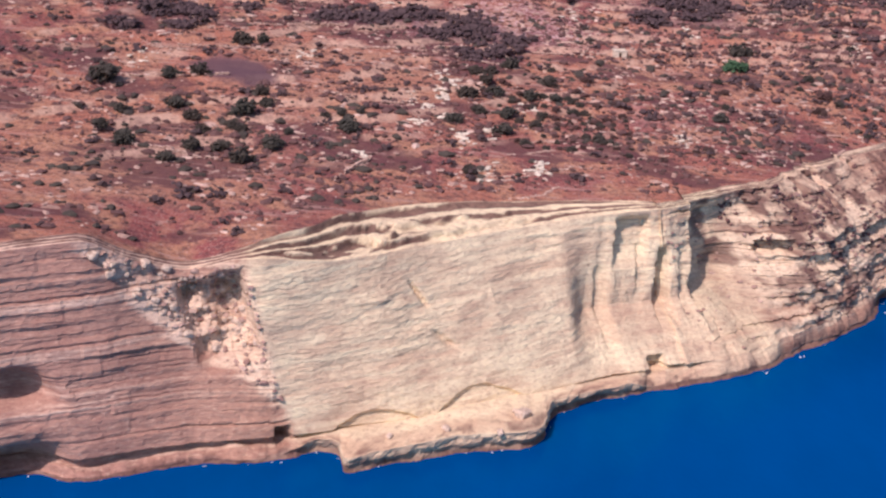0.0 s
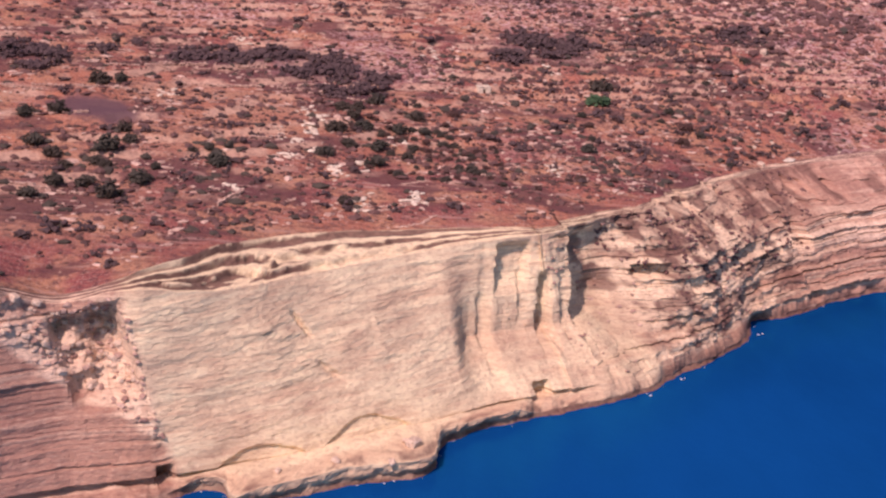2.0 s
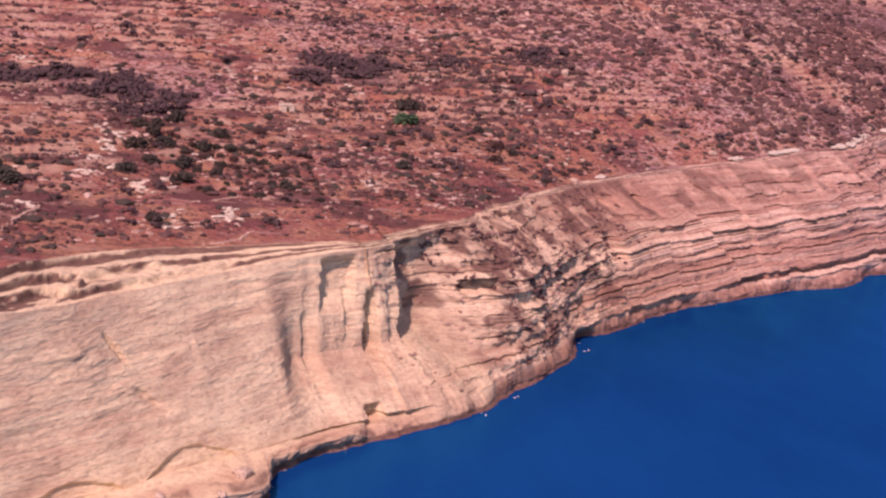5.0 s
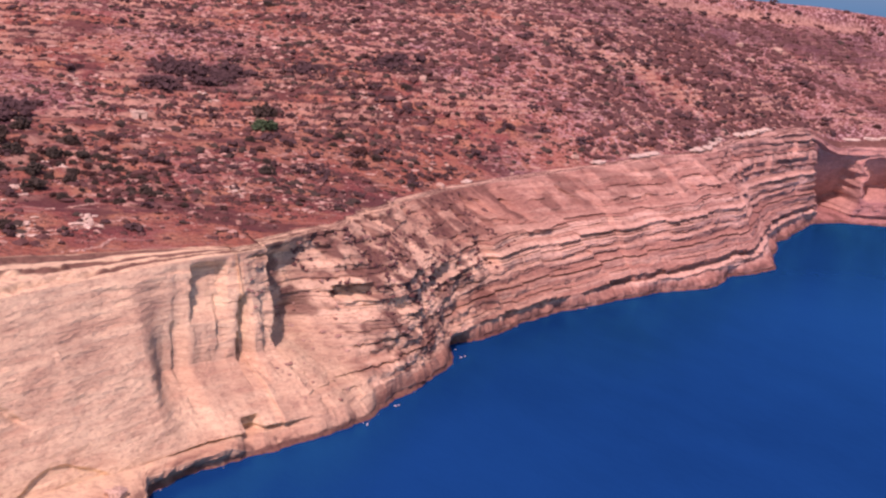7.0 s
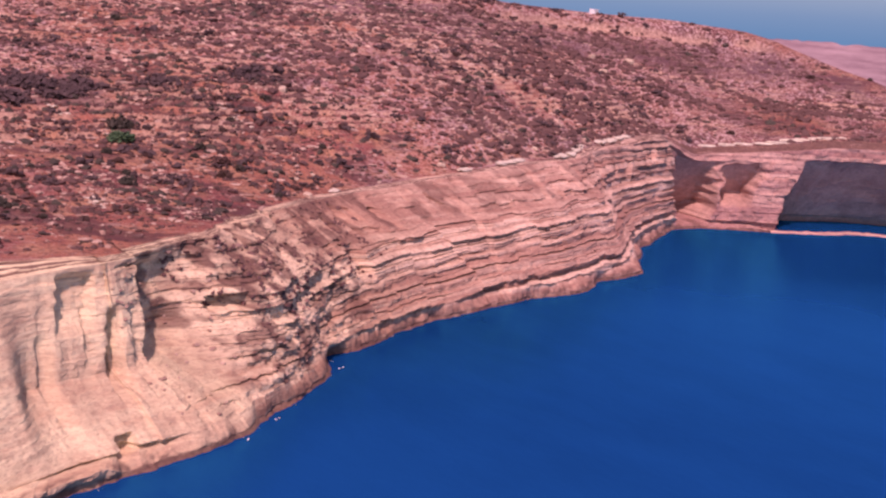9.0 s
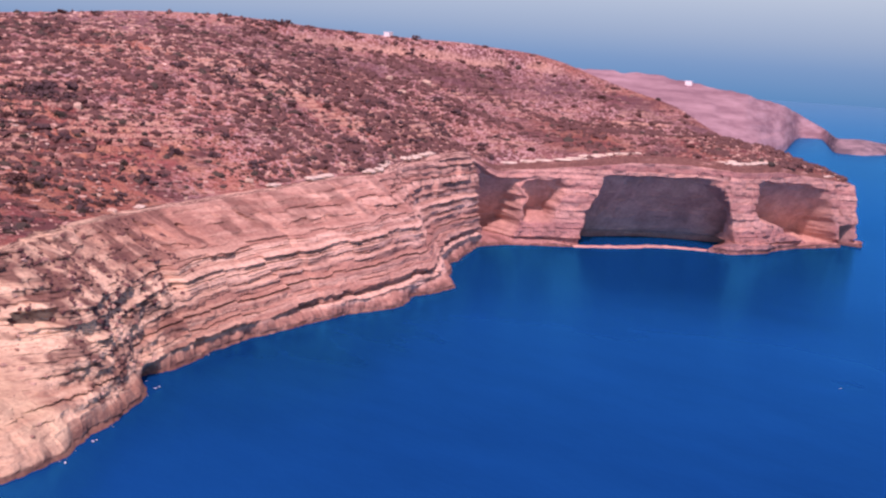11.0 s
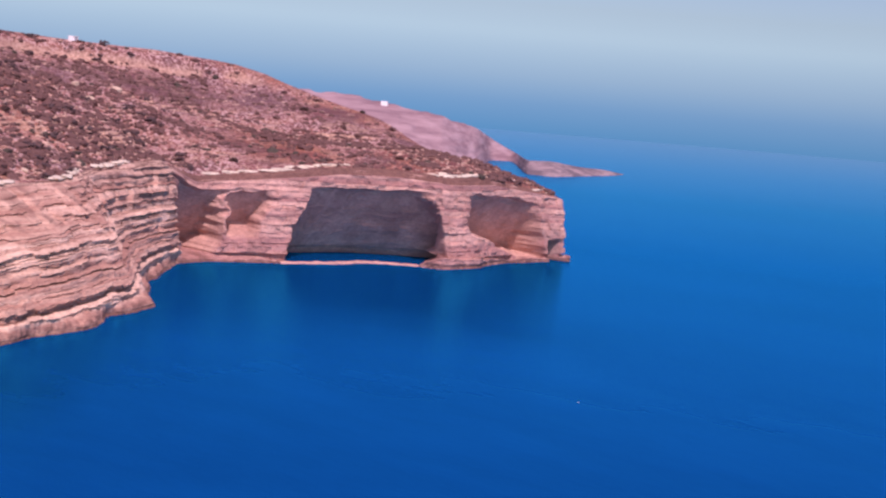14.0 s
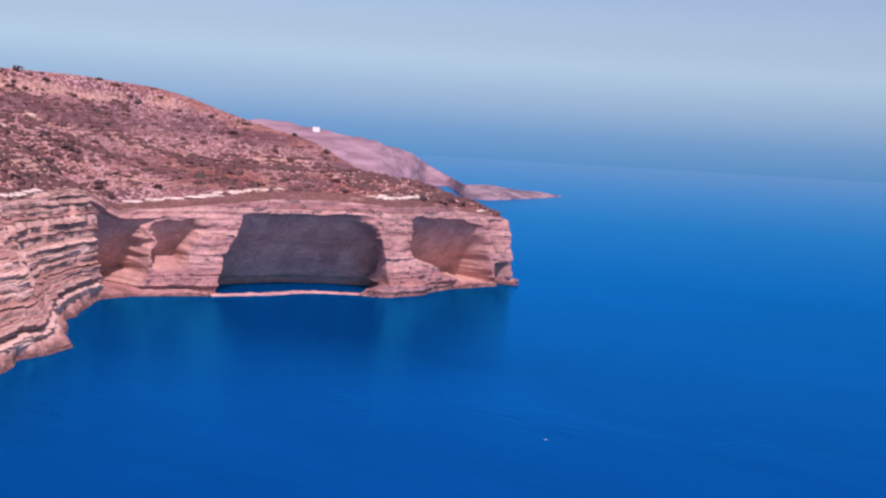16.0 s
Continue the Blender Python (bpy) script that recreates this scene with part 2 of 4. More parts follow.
def grid_mesh(name, pts, material, attrs=None, smooth=True):
    """One mesh from a grid of points, rows by columns."""
    r, c = pts.shape[:2]
    idx = np.arange(r * c).reshape(r, c)
    quads = np.stack([idx[:-1, :-1], idx[:-1, 1:], idx[1:, 1:], idx[1:, :-1]], -1).reshape(-1, 4)
    me = bpy.data.meshes.new(name)
    me.vertices.add(r * c)
    me.vertices.foreach_set("co", pts.reshape(-1).astype(np.float32))
    me.loops.add(quads.size)
    me.loops.foreach_set("vertex_index", quads.reshape(-1).astype(np.int32))
    me.polygons.add(len(quads))
    me.polygons.foreach_set("loop_start", np.arange(0, quads.size, 4, dtype=np.int32))
    me.polygons.foreach_set("loop_total", np.full(len(quads), 4, dtype=np.int32))
    me.polygons.foreach_set("use_smooth", np.full(len(quads), smooth))
    me.update(calc_edges=True)
    for key, v in (attrs or {}).items():
        me.attributes.new(key, "FLOAT", "POINT").data.foreach_set("value", v.reshape(-1).astype(np.float32))
    me.materials.append(material)
    me.validate()
    return me


# ---- the coast ----
# waterline, from west to east
WEST = [(-300, 150), (-220, 215), (-170, 262), (-124, 299), (-107, 308), (-86, 320), (-66, 327), (-58, 330), (-50, 336), (-44, 334)]
SLAB = [(-40, 325), (-28, 332), (-13, 339), (3, 345), (12, 352), (15, 365), (27, 379), (47, 391), (54, 394)]
BAY = [(73, 407), (93, 424), (115, 447), (129, 465), (136, 486), (141, 490)]
WALL = [(150, 493), (166, 505), (183, 517), (201, 530), (217, 538), (252, 554), (285, 563), (306, 580), (322, 586), (339, 596), (346, 608), (378, 652), (405, 676), (434, 702)]
HEAD = [(452, 705), (464, 704), (488, 692), (519, 681), (553, 675), (569, 660), (578, 644), (605, 642), (643, 651), (672, 650), (700, 645), (709, 652), (722, 690), (738, 760)]


def curve_through(points, spacing):
    """A rounded line through plan points, at even spacing."""
    p = np.array(points, float)
    p = np.vstack([2 * p[0] - p[1], p, 2 * p[-1] - p[-2]])
    out = []
    for a, b, c, d in zip(p[:-3], p[1:-2], p[2:-1], p[3:]):
        t = np.linspace(0, 1, 24, endpoint=False)[:, None]
        m1, m2 = (c - a) * 0.35, (d - b) * 0.35
        out.append((2 * t**3 - 3 * t**2 + 1) * b + (t**3 - 2 * t**2 + t) * m1 + (-2 * t**3 + 3 * t**2) * c + (t**3 - t**2) * m2)
    out = np.vstack(out + [p[-2:-1]])
    s = np.r_[0, np.cumsum(np.linalg.norm(np.diff(out, axis=0), axis=1))]
    even = np.arange(0, s[-1], spacing)
    return np.stack([np.interp(even, s, out[:, k]) for k in (0, 1)], -1), even


coast, run = curve_through(WEST + SLAB + BAY + WALL + HEAD, 0.8)
keep = (run > 110)
coast, run = coast[keep], run[keep] - 110
cx = np.maximum.accumulate(coast[:, 0])


def along(*pairs):
    """A value along the coast, by easting."""
    xs, vs = zip(*pairs)
    return np.interp(cx, xs, vs)


def smoothed(v, n):
    pad = np.pad(v, ((n, n),) + ((0, 0),) * (v.ndim - 1), mode="edge")
    k = np.hanning(2 * n + 1)
    k /= k.sum()
    if v.ndim == 1:
        return np.convolve(pad, k, "valid")
    return np.stack([np.convolve(pad[:, i], k, "valid") for i in range(v.shape[1])], -1)


SLAB_FOOT = [(-56, 334), (-41, 341), (-26, 348), (-14, 356), (2, 367), (18, 379), (36, 391), (49, 398), (58, 402)]


def resampled(points, count):
    p = np.array(points, float)
    q = np.r_[0, np.cumsum(np.linalg.norm(np.diff(p, axis=0), axis=1))]
    return np.stack([np.interp(np.linspace(0, q[-1], count), q, p[:, k]) for k in (0, 1)], -1)


def outline(line, n):
    """The way inland, square to a line."""
    g = np.gradient(smoothed(line, n), axis=0)
    g /= np.linalg.norm(g, axis=1)[:, None]
    g = smoothed(np.stack([-g[:, 1], g[:, 0]], -1), n // 2)
    return g / np.linalg.norm(g, axis=1)[:, None]


inland = outline(coast, 22)
soft_line = smoothed(coast, 58)
blend = along((-300, 0.3), (54, 0.4), (75, 1), (425, 1), (438, 0.3), (452, 0.15), (900, 0.15))[:, None]
foot_line = coast * (1 - blend) + soft_line * blend + inland * 3.0
i0, i1 = np.argmax(cx >= -56), np.argmax(cx >= 58)
foot_line[i0:i1] = resampled(SLAB_FOOT, i1 - i0)
foot_line = smoothed(foot_line, 5)
face_in_dir = outline(foot_line, 16)
cx = np.maximum.accumulate(foot_line[:, 0])
run = np.r_[0, np.cumsum(np.linalg.norm(np.diff(foot_line, axis=0), axis=1))]

top_z = smoothed(along((-300, 56), (-124, 58), (-101, 59), (-92, 52), (-80, 46), (-68, 50), (-60, 50.5), (-40, 46.8), (-10, 45.2), (25, 45.2), (50, 47.5), (58, 47.5), (64, 47.5), (80, 47), (100, 47.7), (122, 47), (140, 45), (153, 44.5), (184, 42.5), (219, 43.5), (253, 46), (286, 49), (330, 50), (392, 50.5), (428, 52.5), (440, 48), (452, 42), (490, 46), (530, 50), (565, 50), (586, 48), (633, 48), (675, 43), (697, 40), (740, 34)), 8)
shelf_h = smoothed(along((-300, 2), (-60, 2.5), (-48, 4), (-13, 5.5), (12, 5), (30, 4), (50, 4), (56, 4), (90, 6), (120, 6), (150, 5), (340, 5), (434, 5), (492, 2), (500, -2.5), (570, -2.5), (579, 6), (605, 5), (640, 2), (740, 2)), 6)
shelf_h = np.maximum(shelf_h + 2.6 * fbm(run / 11, 0 * run, 87, 4) * (1 - bump_between(cx, -56, 40, 4)) * (1 - bump_between(cx, 494, 574, 3)), np.where(bump_between(cx, 494, 574, 3) > 0.5, -2.5, 1.0))
setback = smoothed(along((-300, 15), (-100, 17), (-80, 22), (-62, 17), (-45, 19), (-10, 29), (25, 31), (50, 27), (62, 28), (110, 28), (140, 30), (184, 46), (219, 46), (253, 45), (286, 41), (320, 37), (345, 31), (380, 22), (410, 13), (434, 7), (480, 6), (700, 5), (740, 5)), 10)
bench_w = smoothed(along((-300, 2), (-70, 3), (-55, 9), (-32, 19), (5, 20), (30, 15), (50, 8), (60, 3), (340, 3), (380, 5), (440, 4), (480, 5), (640, 7), (690, 4), (740, 3)), 8)
bench_r = smoothed(along((-300, 0.6), (-66, 1.5), (-50, 4.8), (-34, 7), (-2, 5.7), (14, 4.3), (30, 2.4), (46, 1.2), (52, 1), (340, 1), (470, 3.5), (640, 4.5), (690, 1.5), (740, 1)), 8)


# beds of the rock: how far each juts out, the worn gap under it, and its tone
def bed_table(seed, lo, hi, thin, thick):
    rng = np.random.default_rng(seed)
    z, zs, outs, tones = lo, [], [], []
    while z < hi:
        t = rng.uniform(thin, thick)
        o, c = rng.uniform(-1.0, 1.0), rng.choice([0.05, 0.35, 0.6, 0.85, 1.0])
        bite = rng.choice([0.1, 0.35, 0.6, 1.3])
        gap = t * rng.uniform(0.12, 0.42)
        zs += [z, z + gap, z + gap + 0.3, z + t - 0.12]
        batter = t * rng.choice([0.05, 0.22, 0.40, 0.55])
        outs += [o - bite, o - 0.75 * bite, o + 0.55 * batter, o - 0.45 * batter]
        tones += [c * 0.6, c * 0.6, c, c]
        z += t
    return np.array(zs), np.array(outs), np.array(tones)


BEDS = bed_table(4, -40, 140, 1.1, 4.0)
FINE = bed_table(9, -40, 140, 0.7, 1.9)

FACE, STEPS = 150, 40
n_s = len(run)
v = np.linspace(0, 1, FACE)[:, None]
face_z = shelf_h + (top_z - shelf_h) * v
dip = along((-300, 0), (-60, 0), (60, 0), (150, 2), (340, 9), (434, 9), (452, 0), (740, 0))
h = face_z - dip + 3.0 * fbm(run / 60, 0 * run, 3, 3) + 1.1 * fbm(run / 14, face_z / 30, 5, 4) + 1.5 * (hashed(np.floor(run / 11 + 2.5 * fbm(run / 40, face_z / 12, 7, 2)), 0 * face_z, 9) - 0.5) * along((-300, 0.15), (130, 0.5), (160, 1), (434, 1), (450, 0.3), (740, 0.3))
bed, fine = np.interp(h, BEDS[0], BEDS[1]), np.interp(h, FINE[0], FINE[1])
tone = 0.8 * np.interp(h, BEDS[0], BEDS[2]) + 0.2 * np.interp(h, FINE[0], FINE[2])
# how strongly beds, blocks and rubble show along the coast and up the face
gully_l, gully_r = -61 - 58 * (v - 0.25) + 3 * fbm(v * 6, 0 * v, 26, 3), -55 - 11 * v
gully = step(cx, gully_l - 3, gully_l + 3) * (1 - step(cx, gully_r - 1.5, gully_r + 1.5))
on_face = step(cx, gully_r - 2, gully_r + 2)
w_bed = smoothed(along((-300, 0.36), (60, 0.36), (74, 0.6), (88, 1.1), (120, 1.1), (140, 1.3), (160, 1.75), (300, 1.9), (434, 1.8), (452, 0.2), (740, 0.14)), 10)
w_bed = w_bed * (1 - gully) * (1 - on_face * (1 - step(cx, 62, 74)) * 0.95) + 0.3 * gully
w_block = smoothed(along((-300, 0.3), (-60, 0.3), (-54, 0.14), (28, 0.14), (38, 0.35), (66, 0.45), (78, 1.15), (125, 1.15), (150, 0.6), (340, 0.55), (434, 0.6), (452, 1.1), (740, 1.1)), 8)
w_block = w_block * (1 - gully) + 0.9 * gully
loose = 2.6 * fbm(run / 7, face_z / 6, 57, 5, 0.62) * gully
upper = step(v + 0.10 * fbm(run / 25, v * 2, 23, 3), 0.64, 0.76) * along((-300, 0), (76, 0), (96, 0.4), (130, 1), (215, 0.9), (260, 0.6), (345, 0.55), (425, 0.45), (440, 0), (740, 0))
ragged = np.clip(0.05 + 1.6 * vnoise(run / 17, h / 5, 21), 0, 1.35)
ragged_fine = np.clip(1.8 * vnoise(run / 11, h / 2, 22) - 0.3, 0, 1.2)
out = w_bed * (1 - 0.75 * upper) * (0.92 * bed * ragged + 0.48 * fine * ragged_fine)
cell_s, cell_h = np.floor(run / 4.2 + 0.5 * np.floor(h / 2.6) + 1.5 * fbm(run / 10, h / 8, 24, 2)), np.floor(h / 2.6)
blocks = hashed(cell_s + 0 * h, cell_h, 31) - 0.5
cell2 = hashed(np.floor(run / 8 + 0.4 * np.floor(h / 5) + 2 * fbm(run / 12, h / 9, 25, 2)), np.floor(h / 5), 33) - 0.5
out += (w_block + 0.5 * upper) * (0.9 * blocks + 1.3 * cell2 + 1.7 * fbm(run / 9, face_z / 7, 41, 5, 0.6))
crumbled = bump_between(cx + 22 * v, 92, 172, 9)
out += crumbled * (3.2 * fbm(run / 9, face_z / 6, 52, 5, 0.6) + 1.6 * fbm(run / 3.2, face_z / 2.2, 53, 3))
out += 2.8 * upper * (fbm(run / 5, face_z / 7, 54, 4, 0.6) - 1.6 * step(fbm(run / 7, face_z / 9, 55, 3), 0.10, 0.2))
recess = bump_between(cx, gully_r - 17, gully_r - 2, 1.5) * bump_between(v, 0.46, 0.90, 0.07)
out -= 12.0 * recess * (0.7 + 1.2 * fbm(run / 6, face_z / 6, 48, 3))
out += loose + 1.8 * fbm(run / 35, face_z / 40, 51, 3) + 0.5 * fbm(run / 3, face_z / 3, 61, 3)
tone = tone * (1 - upper) + (0.26 + 0.5 * fbm(run / 12, face_z / 9, 63, 4)) * upper
tone = tone + 0.34 * bump_between(cx, 74, 150, 8) + 0.4 * bump_between(cx + 8 * (1 - v), 60, 72, 2) * bump_between(v + 0 * run, 0.1, 0.62, 0.05)
tone = tone + 0.7 * np.clip(w_block - 0.6, 0, 1) * fbm(run / 6, face_z / 5, 64, 4)
X = cx + 0 * face_z
Z = face_z
V = v + 0 * face_z
calm_slab = on_face * (1 - step(X - 8 * V, 29, 34))
out *= 1 - 0.7 * calm_slab
# old scars and a flake on the slab
out -= 2.2 * np.exp(-(((X + 15 + 0.5 * (Z - 34)) / 0.7) ** 2 + ((Z - 34) / 3.4) ** 4))
out -= 1.6 * np.exp(-(((X + 11 + 0.9 * (Z - 22)) / 1.2) ** 2 + ((Z - 22) / 2.6) ** 4))
out += 0.5 * np.clip(1 - np.abs(X - 6) / (0.5 + 0.5 * np.clip(32 - Z, 0, 9)), 0, 1) * bump_between(Z, 22, 32, 0.5)
# arched hollows at the foot, with recess shade also put into the tone
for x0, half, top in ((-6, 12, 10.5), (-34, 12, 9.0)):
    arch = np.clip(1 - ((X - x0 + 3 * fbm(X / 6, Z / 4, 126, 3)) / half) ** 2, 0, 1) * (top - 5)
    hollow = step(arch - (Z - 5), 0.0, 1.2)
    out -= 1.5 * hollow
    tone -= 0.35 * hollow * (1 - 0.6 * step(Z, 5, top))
out += calm_slab * 1.5 * (0.42 * fbm((run + 2 * face_z) / 14, (face_z - 0.07 * run) / 2.0, 76, 4) * (0.3 + 1.4 * vnoise(run / 16, face_z / 9, 82)) + 0.9 * fbm(run / 12, face_z / 5, 80, 4) + 0.9 * fbm(run / 6, face_z / 1.3, 90, 4, 0.6) * vnoise(run / 11, face_z / 7, 97))
# fluted columns beside the prow of the slab
flutes = bump_between(X - 8 * V, 30, 73, 2)
out += flutes * 1.3 * fbm((X - 6 * V) / 3.0, face_z / 35, 71, 4)
lean = 4.0 + 6.0 * V
for x0, x1, v0, v1, deep in ((35.0, 44.5, 0.62, 0.98, 2.6), (47.0, 57.0, 0.24, 0.74, 3.2), (48.5, 53.5, 0.60, 0.98, 0.7), (42.0, 46.5, 0.40, 0.97, 0.8), (30.5, 35.0, 0.12, 0.66, 1.0), (59.5, 64.0, 0.20, 0.75, 0.8)):
    xx = X + 1.6 * fbm(V * 5, X * 0 + x0, 72, 4) - lean
    out -= 1.6 * deep * step(xx, x0, x0 + 0.6) * (1 - step(xx, x1 - 2.5, x1)) * step(V, v0 - 0.05, v0 + 0.12) * (1 - step(V, v1 - 0.10, v1 + 0.02))
# the great cleft behind the prow: a chute that runs out towards its foot
xx = X + 2.0 * fbm(V * 5, X * 0, 72, 4) - lean
cleft = (2.5 + 6.5 * step(V, 0.15, 0.5)) * step(xx, 64.0, 65.5) * (1 - step(xx, 80.0, 99.0)) * step(V, 0.04, 0.30)
cleft = cleft + 3.0 * step(xx, 75.5, 76.5) * (1 - step(xx, 81.0, 87.0)) * bump_between(V, 0.12, 0.52, 0.05)
tone = tone - 0.50 * (1 - step(cx, gully_l - 4, gully_l + 4)) + 0.6 * bump_between(cx, gully_l - 2, gully_l + 15, 3) * step(v, 0.3, 0.55) + 0.5 * bump_between(cx, gully_r - 5, gully_r + 1, 1.2) * step(fbm(run / 3, face_z / 4, 49, 3), -0.08, 0.08)
on_slab = on_face * (1 - step(X, 86, 92))
tone = tone * (1 - on_slab) + on_slab * (0.60 + 0.75 * fbm(run / 30, face_z / 9, 73, 5) + 0.7 * fbm(run / 7, face_z / 1.6, 98, 4) + 0.34 * fbm((run + 2.2 * face_z) / 16, (face_z - 0.07 * run) / 1.7, 74, 4) * (0.2 + 0.9 * step(fbm(run / 30, face_z / 14, 75, 2), -0.05, 0.15)))
# the seam and the buttresses of the long wall
out += 1.3 * bump_between(X, 242, 254, 1.0) - 1.0 * bump_between(X, 240.5, 242.5, 0.4)
out -= 5.0 * bump_between(X + 8 * V, 168, 176, 1.5) * bump_between(V, 0.42, 0.66, 0.05)
# sea caves and hollows
out -= 9.0 * np.exp(-(((X + 121 + 0.5 * (Z - 24)) / 8) ** 4 + ((Z - 24) / 4.5) ** 4))
out -= 12.0 * np.exp(-(((X + 122) / 11) ** 4 + ((Z - 1) / 8) ** 4))
out -= 6.0 * bump_between(X, -60, -56.5, 0.5) * bump_between(Z, 2, 7, 0.6)
out -= 6.0 * bump_between(X, 97, 106, 1.0) * bump_between(Z, 28, 32, 0.6)
out -= 5.0 * bump_between(X, 46, 51, 0.8) * bump_between(Z, 2, 7, 0.8)
# alcoves of the headland, deep under their lintels
ragged_edge = 9.0 * fbm(V * 4, X / 14, 77, 4)
sag = 0.88 + 0.10 * fbm(X / 14, V, 78, 3)
drop = np.clip(sag - V, 0, 1) * 48
deep = (3.0 + 1.02 * drop) * bump_between(X + ragged_edge, 500 + 18 * V, 581 - 9 * V, 3.5) * step(sag - V, 0.0, 0.03)
deep = np.maximum(deep, (2.5 + 0.95 * drop) * bump_between(X + 0.8 * ragged_edge, 604 + 4 * V, 681 - 5 * V, 3.5) * step(sag - V, 0.0, 0.03) * step(V + 0.12 * fbm(X / 9, V * 3, 118, 3), np.clip(0.30 - (X - 612) * 0.006, -0.1, 1), np.clip(0.46 - (X - 612) * 0.006, 0.0, 1)))
deep = np.maximum(deep, (2.0 + 0.9 * drop) * bump_between(X + 1.3 * ragged_edge, 440, 462 + 6 * V, 3.0) * step(sag + 0.02 - V, 0.0, 0.03))
deep = np.maximum(deep, (2.0 + 0.85 * drop) * bump_between(X + 1.2 * ragged_edge, 470, 482 + 6 * V, 2.5) * step(sag - 0.02 - V, 0.0, 0.03) * step(V, 0.22, 0.40))
deep = np.maximum(deep, 13 * bump_between(X, 687, 698, 0.9) * bump_between(Z, -4, 13, 1.0))
out = out * (1 - 0.5 * np.clip(deep / 12, 0, 1)) - deep
tone = tone + (1.0 + 0.5 * fbm(run / 20, face_z / 8, 79, 3) - tone) * np.clip(deep / 6, 0, 1)
edge_fade = (1 - 0.6 * step(V, 0.94, 1.0)) * (1 - 0.6 * bump_between(X - 8 * V, 68, 92, 4) * step(V, 0.1, 0.3))
out = out * edge_fade - cleft * (1 - 0.55 * step(V, 0.86, 1.0))

# from the water up: foot, shelf, face, stepped bench
foot_v = np.linspace(0, 1, 14)[:, None]
ramp = 0.72 * (1 - bump_between(cx, -58, 44, 5)) * (1 - step(cx, 470, 500))
foot_top = shelf_h * (1 - ramp)
foot_z = -4 + (foot_top + 4) * foot_v
foot_out = 1.3 * fbm(run / 6.3, foot_z / 2.5, 81, 5, 0.6) * np.ones_like(foot_z) + 5.0 * fbm(run / 19, 0 * foot_z, 83, 4) - (1.0 + 2.0 * fbm(run / 13, 0 * foot_z, 84, 3)) * bump_between(foot_z + 0 * run, 0.3, 2.2, 0.6)
foot_out = foot_out + 1.9 * fbm(run / 2.6, foot_z / 1.5, 86, 4, 0.6)
foot_out = foot_out - 9.0 * np.exp(-(((cx + 122) / 10) ** 4)) - 14.0 * bump_between(cx, 687, 698, 0.9)
foot = coast[None] - inland[None] * foot_out[..., None]
sh_v = np.linspace(0, 1, 14)[1:-1, None]
base_pt = foot_line + face_in_dir * (-out[0])[:, None]
shelf = foot[-1][None] * (1 - sh_v[..., None]) + base_pt[None] * sh_v[..., None]
sh_len = np.linalg.norm(base_pt - foot[-1], axis=1)
sh_z = foot_top + (shelf_h - foot_top) * sh_v ** 0.8 + (0.8 + 2.2 * ramp) * fbm(run / 5, sh_v * sh_len / 5, 85, 4) * np.clip(sh_len / 6, 0.2, 1) + 0.10 * sh_v * (1 - sh_v) * sh_len * (1 - bump_between(cx, 490, 578, 2))
lie = np.where(V < 0.62, V * 0.55, 0.341 + (V - 0.62) * 1.734)
back = along((-300, 0), (56, 0), (70, 1), (330, 1), (350, 0), (740, 0))
# the columns of the prow stand upright on a sloping base
upright = step(X - 8 * V, 22, 32) * (1 - step(X - 8 * V + 4 * fbm(V * 3, X / 20, 132, 3), 78, 112))
stand = np.where(V < 0.36, V * 2.0, 0.72 + (V - 0.36) * 0.4375)
profile = V * (1 - back) + lie * back
profile = profile * (1 - upright) + stand * upright
face_in = setback * profile - out
face = foot_line[None] + face_in_dir[None] * face_in[..., None]
b_v = np.linspace(0, 1, STEPS)[1:, None]
b_in = face_in[-1] + bench_w * b_v
wob = b_v + 0.5 * fbm(run / 22, b_v * 2, 91, 4) * (1 - b_v) * 4 * np.clip(b_v * 4, 0, 1)
wob = wob + 0.06 * fbm(run / 7, b_v * 6, 92, 4) * np.clip(b_v * 6, 0, 1)
treads = 3.0 * np.clip(wob, 0, 1) ** 1.2
stair = (np.floor(treads) + step(treads - np.floor(treads), 0.72, 0.99)) / 3.0
b_z = top_z + bench_r * np.clip(stair, 0, 1.0) + (0.3 + 0.06 * bench_w * (1 - b_v)) * fbm(run / 4, b_v * 9, 93, 4) + 0.2 * np.clip(bench_w / 10, 0, 1) * fbm(run / 1.8, b_v * bench_w / 1.8, 94, 3)
bench = foot_line[None] + face_in_dir[None] * b_in[..., None]
plan = np.concatenate([foot, shelf, face, bench])
height = np.concatenate([foot_z + 0 * run, sh_z, face_z, b_z])
ribbon = np.concatenate([plan, height[..., None]], -1)
foot_tone = np.clip(0.15 + 0.25 * foot_v + 0.5 * fbm(run / 5, foot_z / 3, 65, 3), 0, 1)
# the last term darkens the great alcove's floor, shade put into its colour
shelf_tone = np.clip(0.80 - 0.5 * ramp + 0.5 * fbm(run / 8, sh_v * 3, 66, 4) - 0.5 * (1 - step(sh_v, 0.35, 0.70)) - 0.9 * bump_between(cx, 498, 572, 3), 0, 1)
bench_tone = np.clip(1.0 + 0.6 * fbm(run / 10, b_v * 6, 67, 4), 0, 1)
part_of = treads - np.floor(treads)
bench_earth = bump_between(part_of + 0.7 * fbm(run / 12, b_v * 4, 68, 4), 0.52, 0.96, 0.03)
bench_earth = bench_earth * step(fbm(run / 26, b_v * 2.5, 124, 4), -0.20, -0.08)
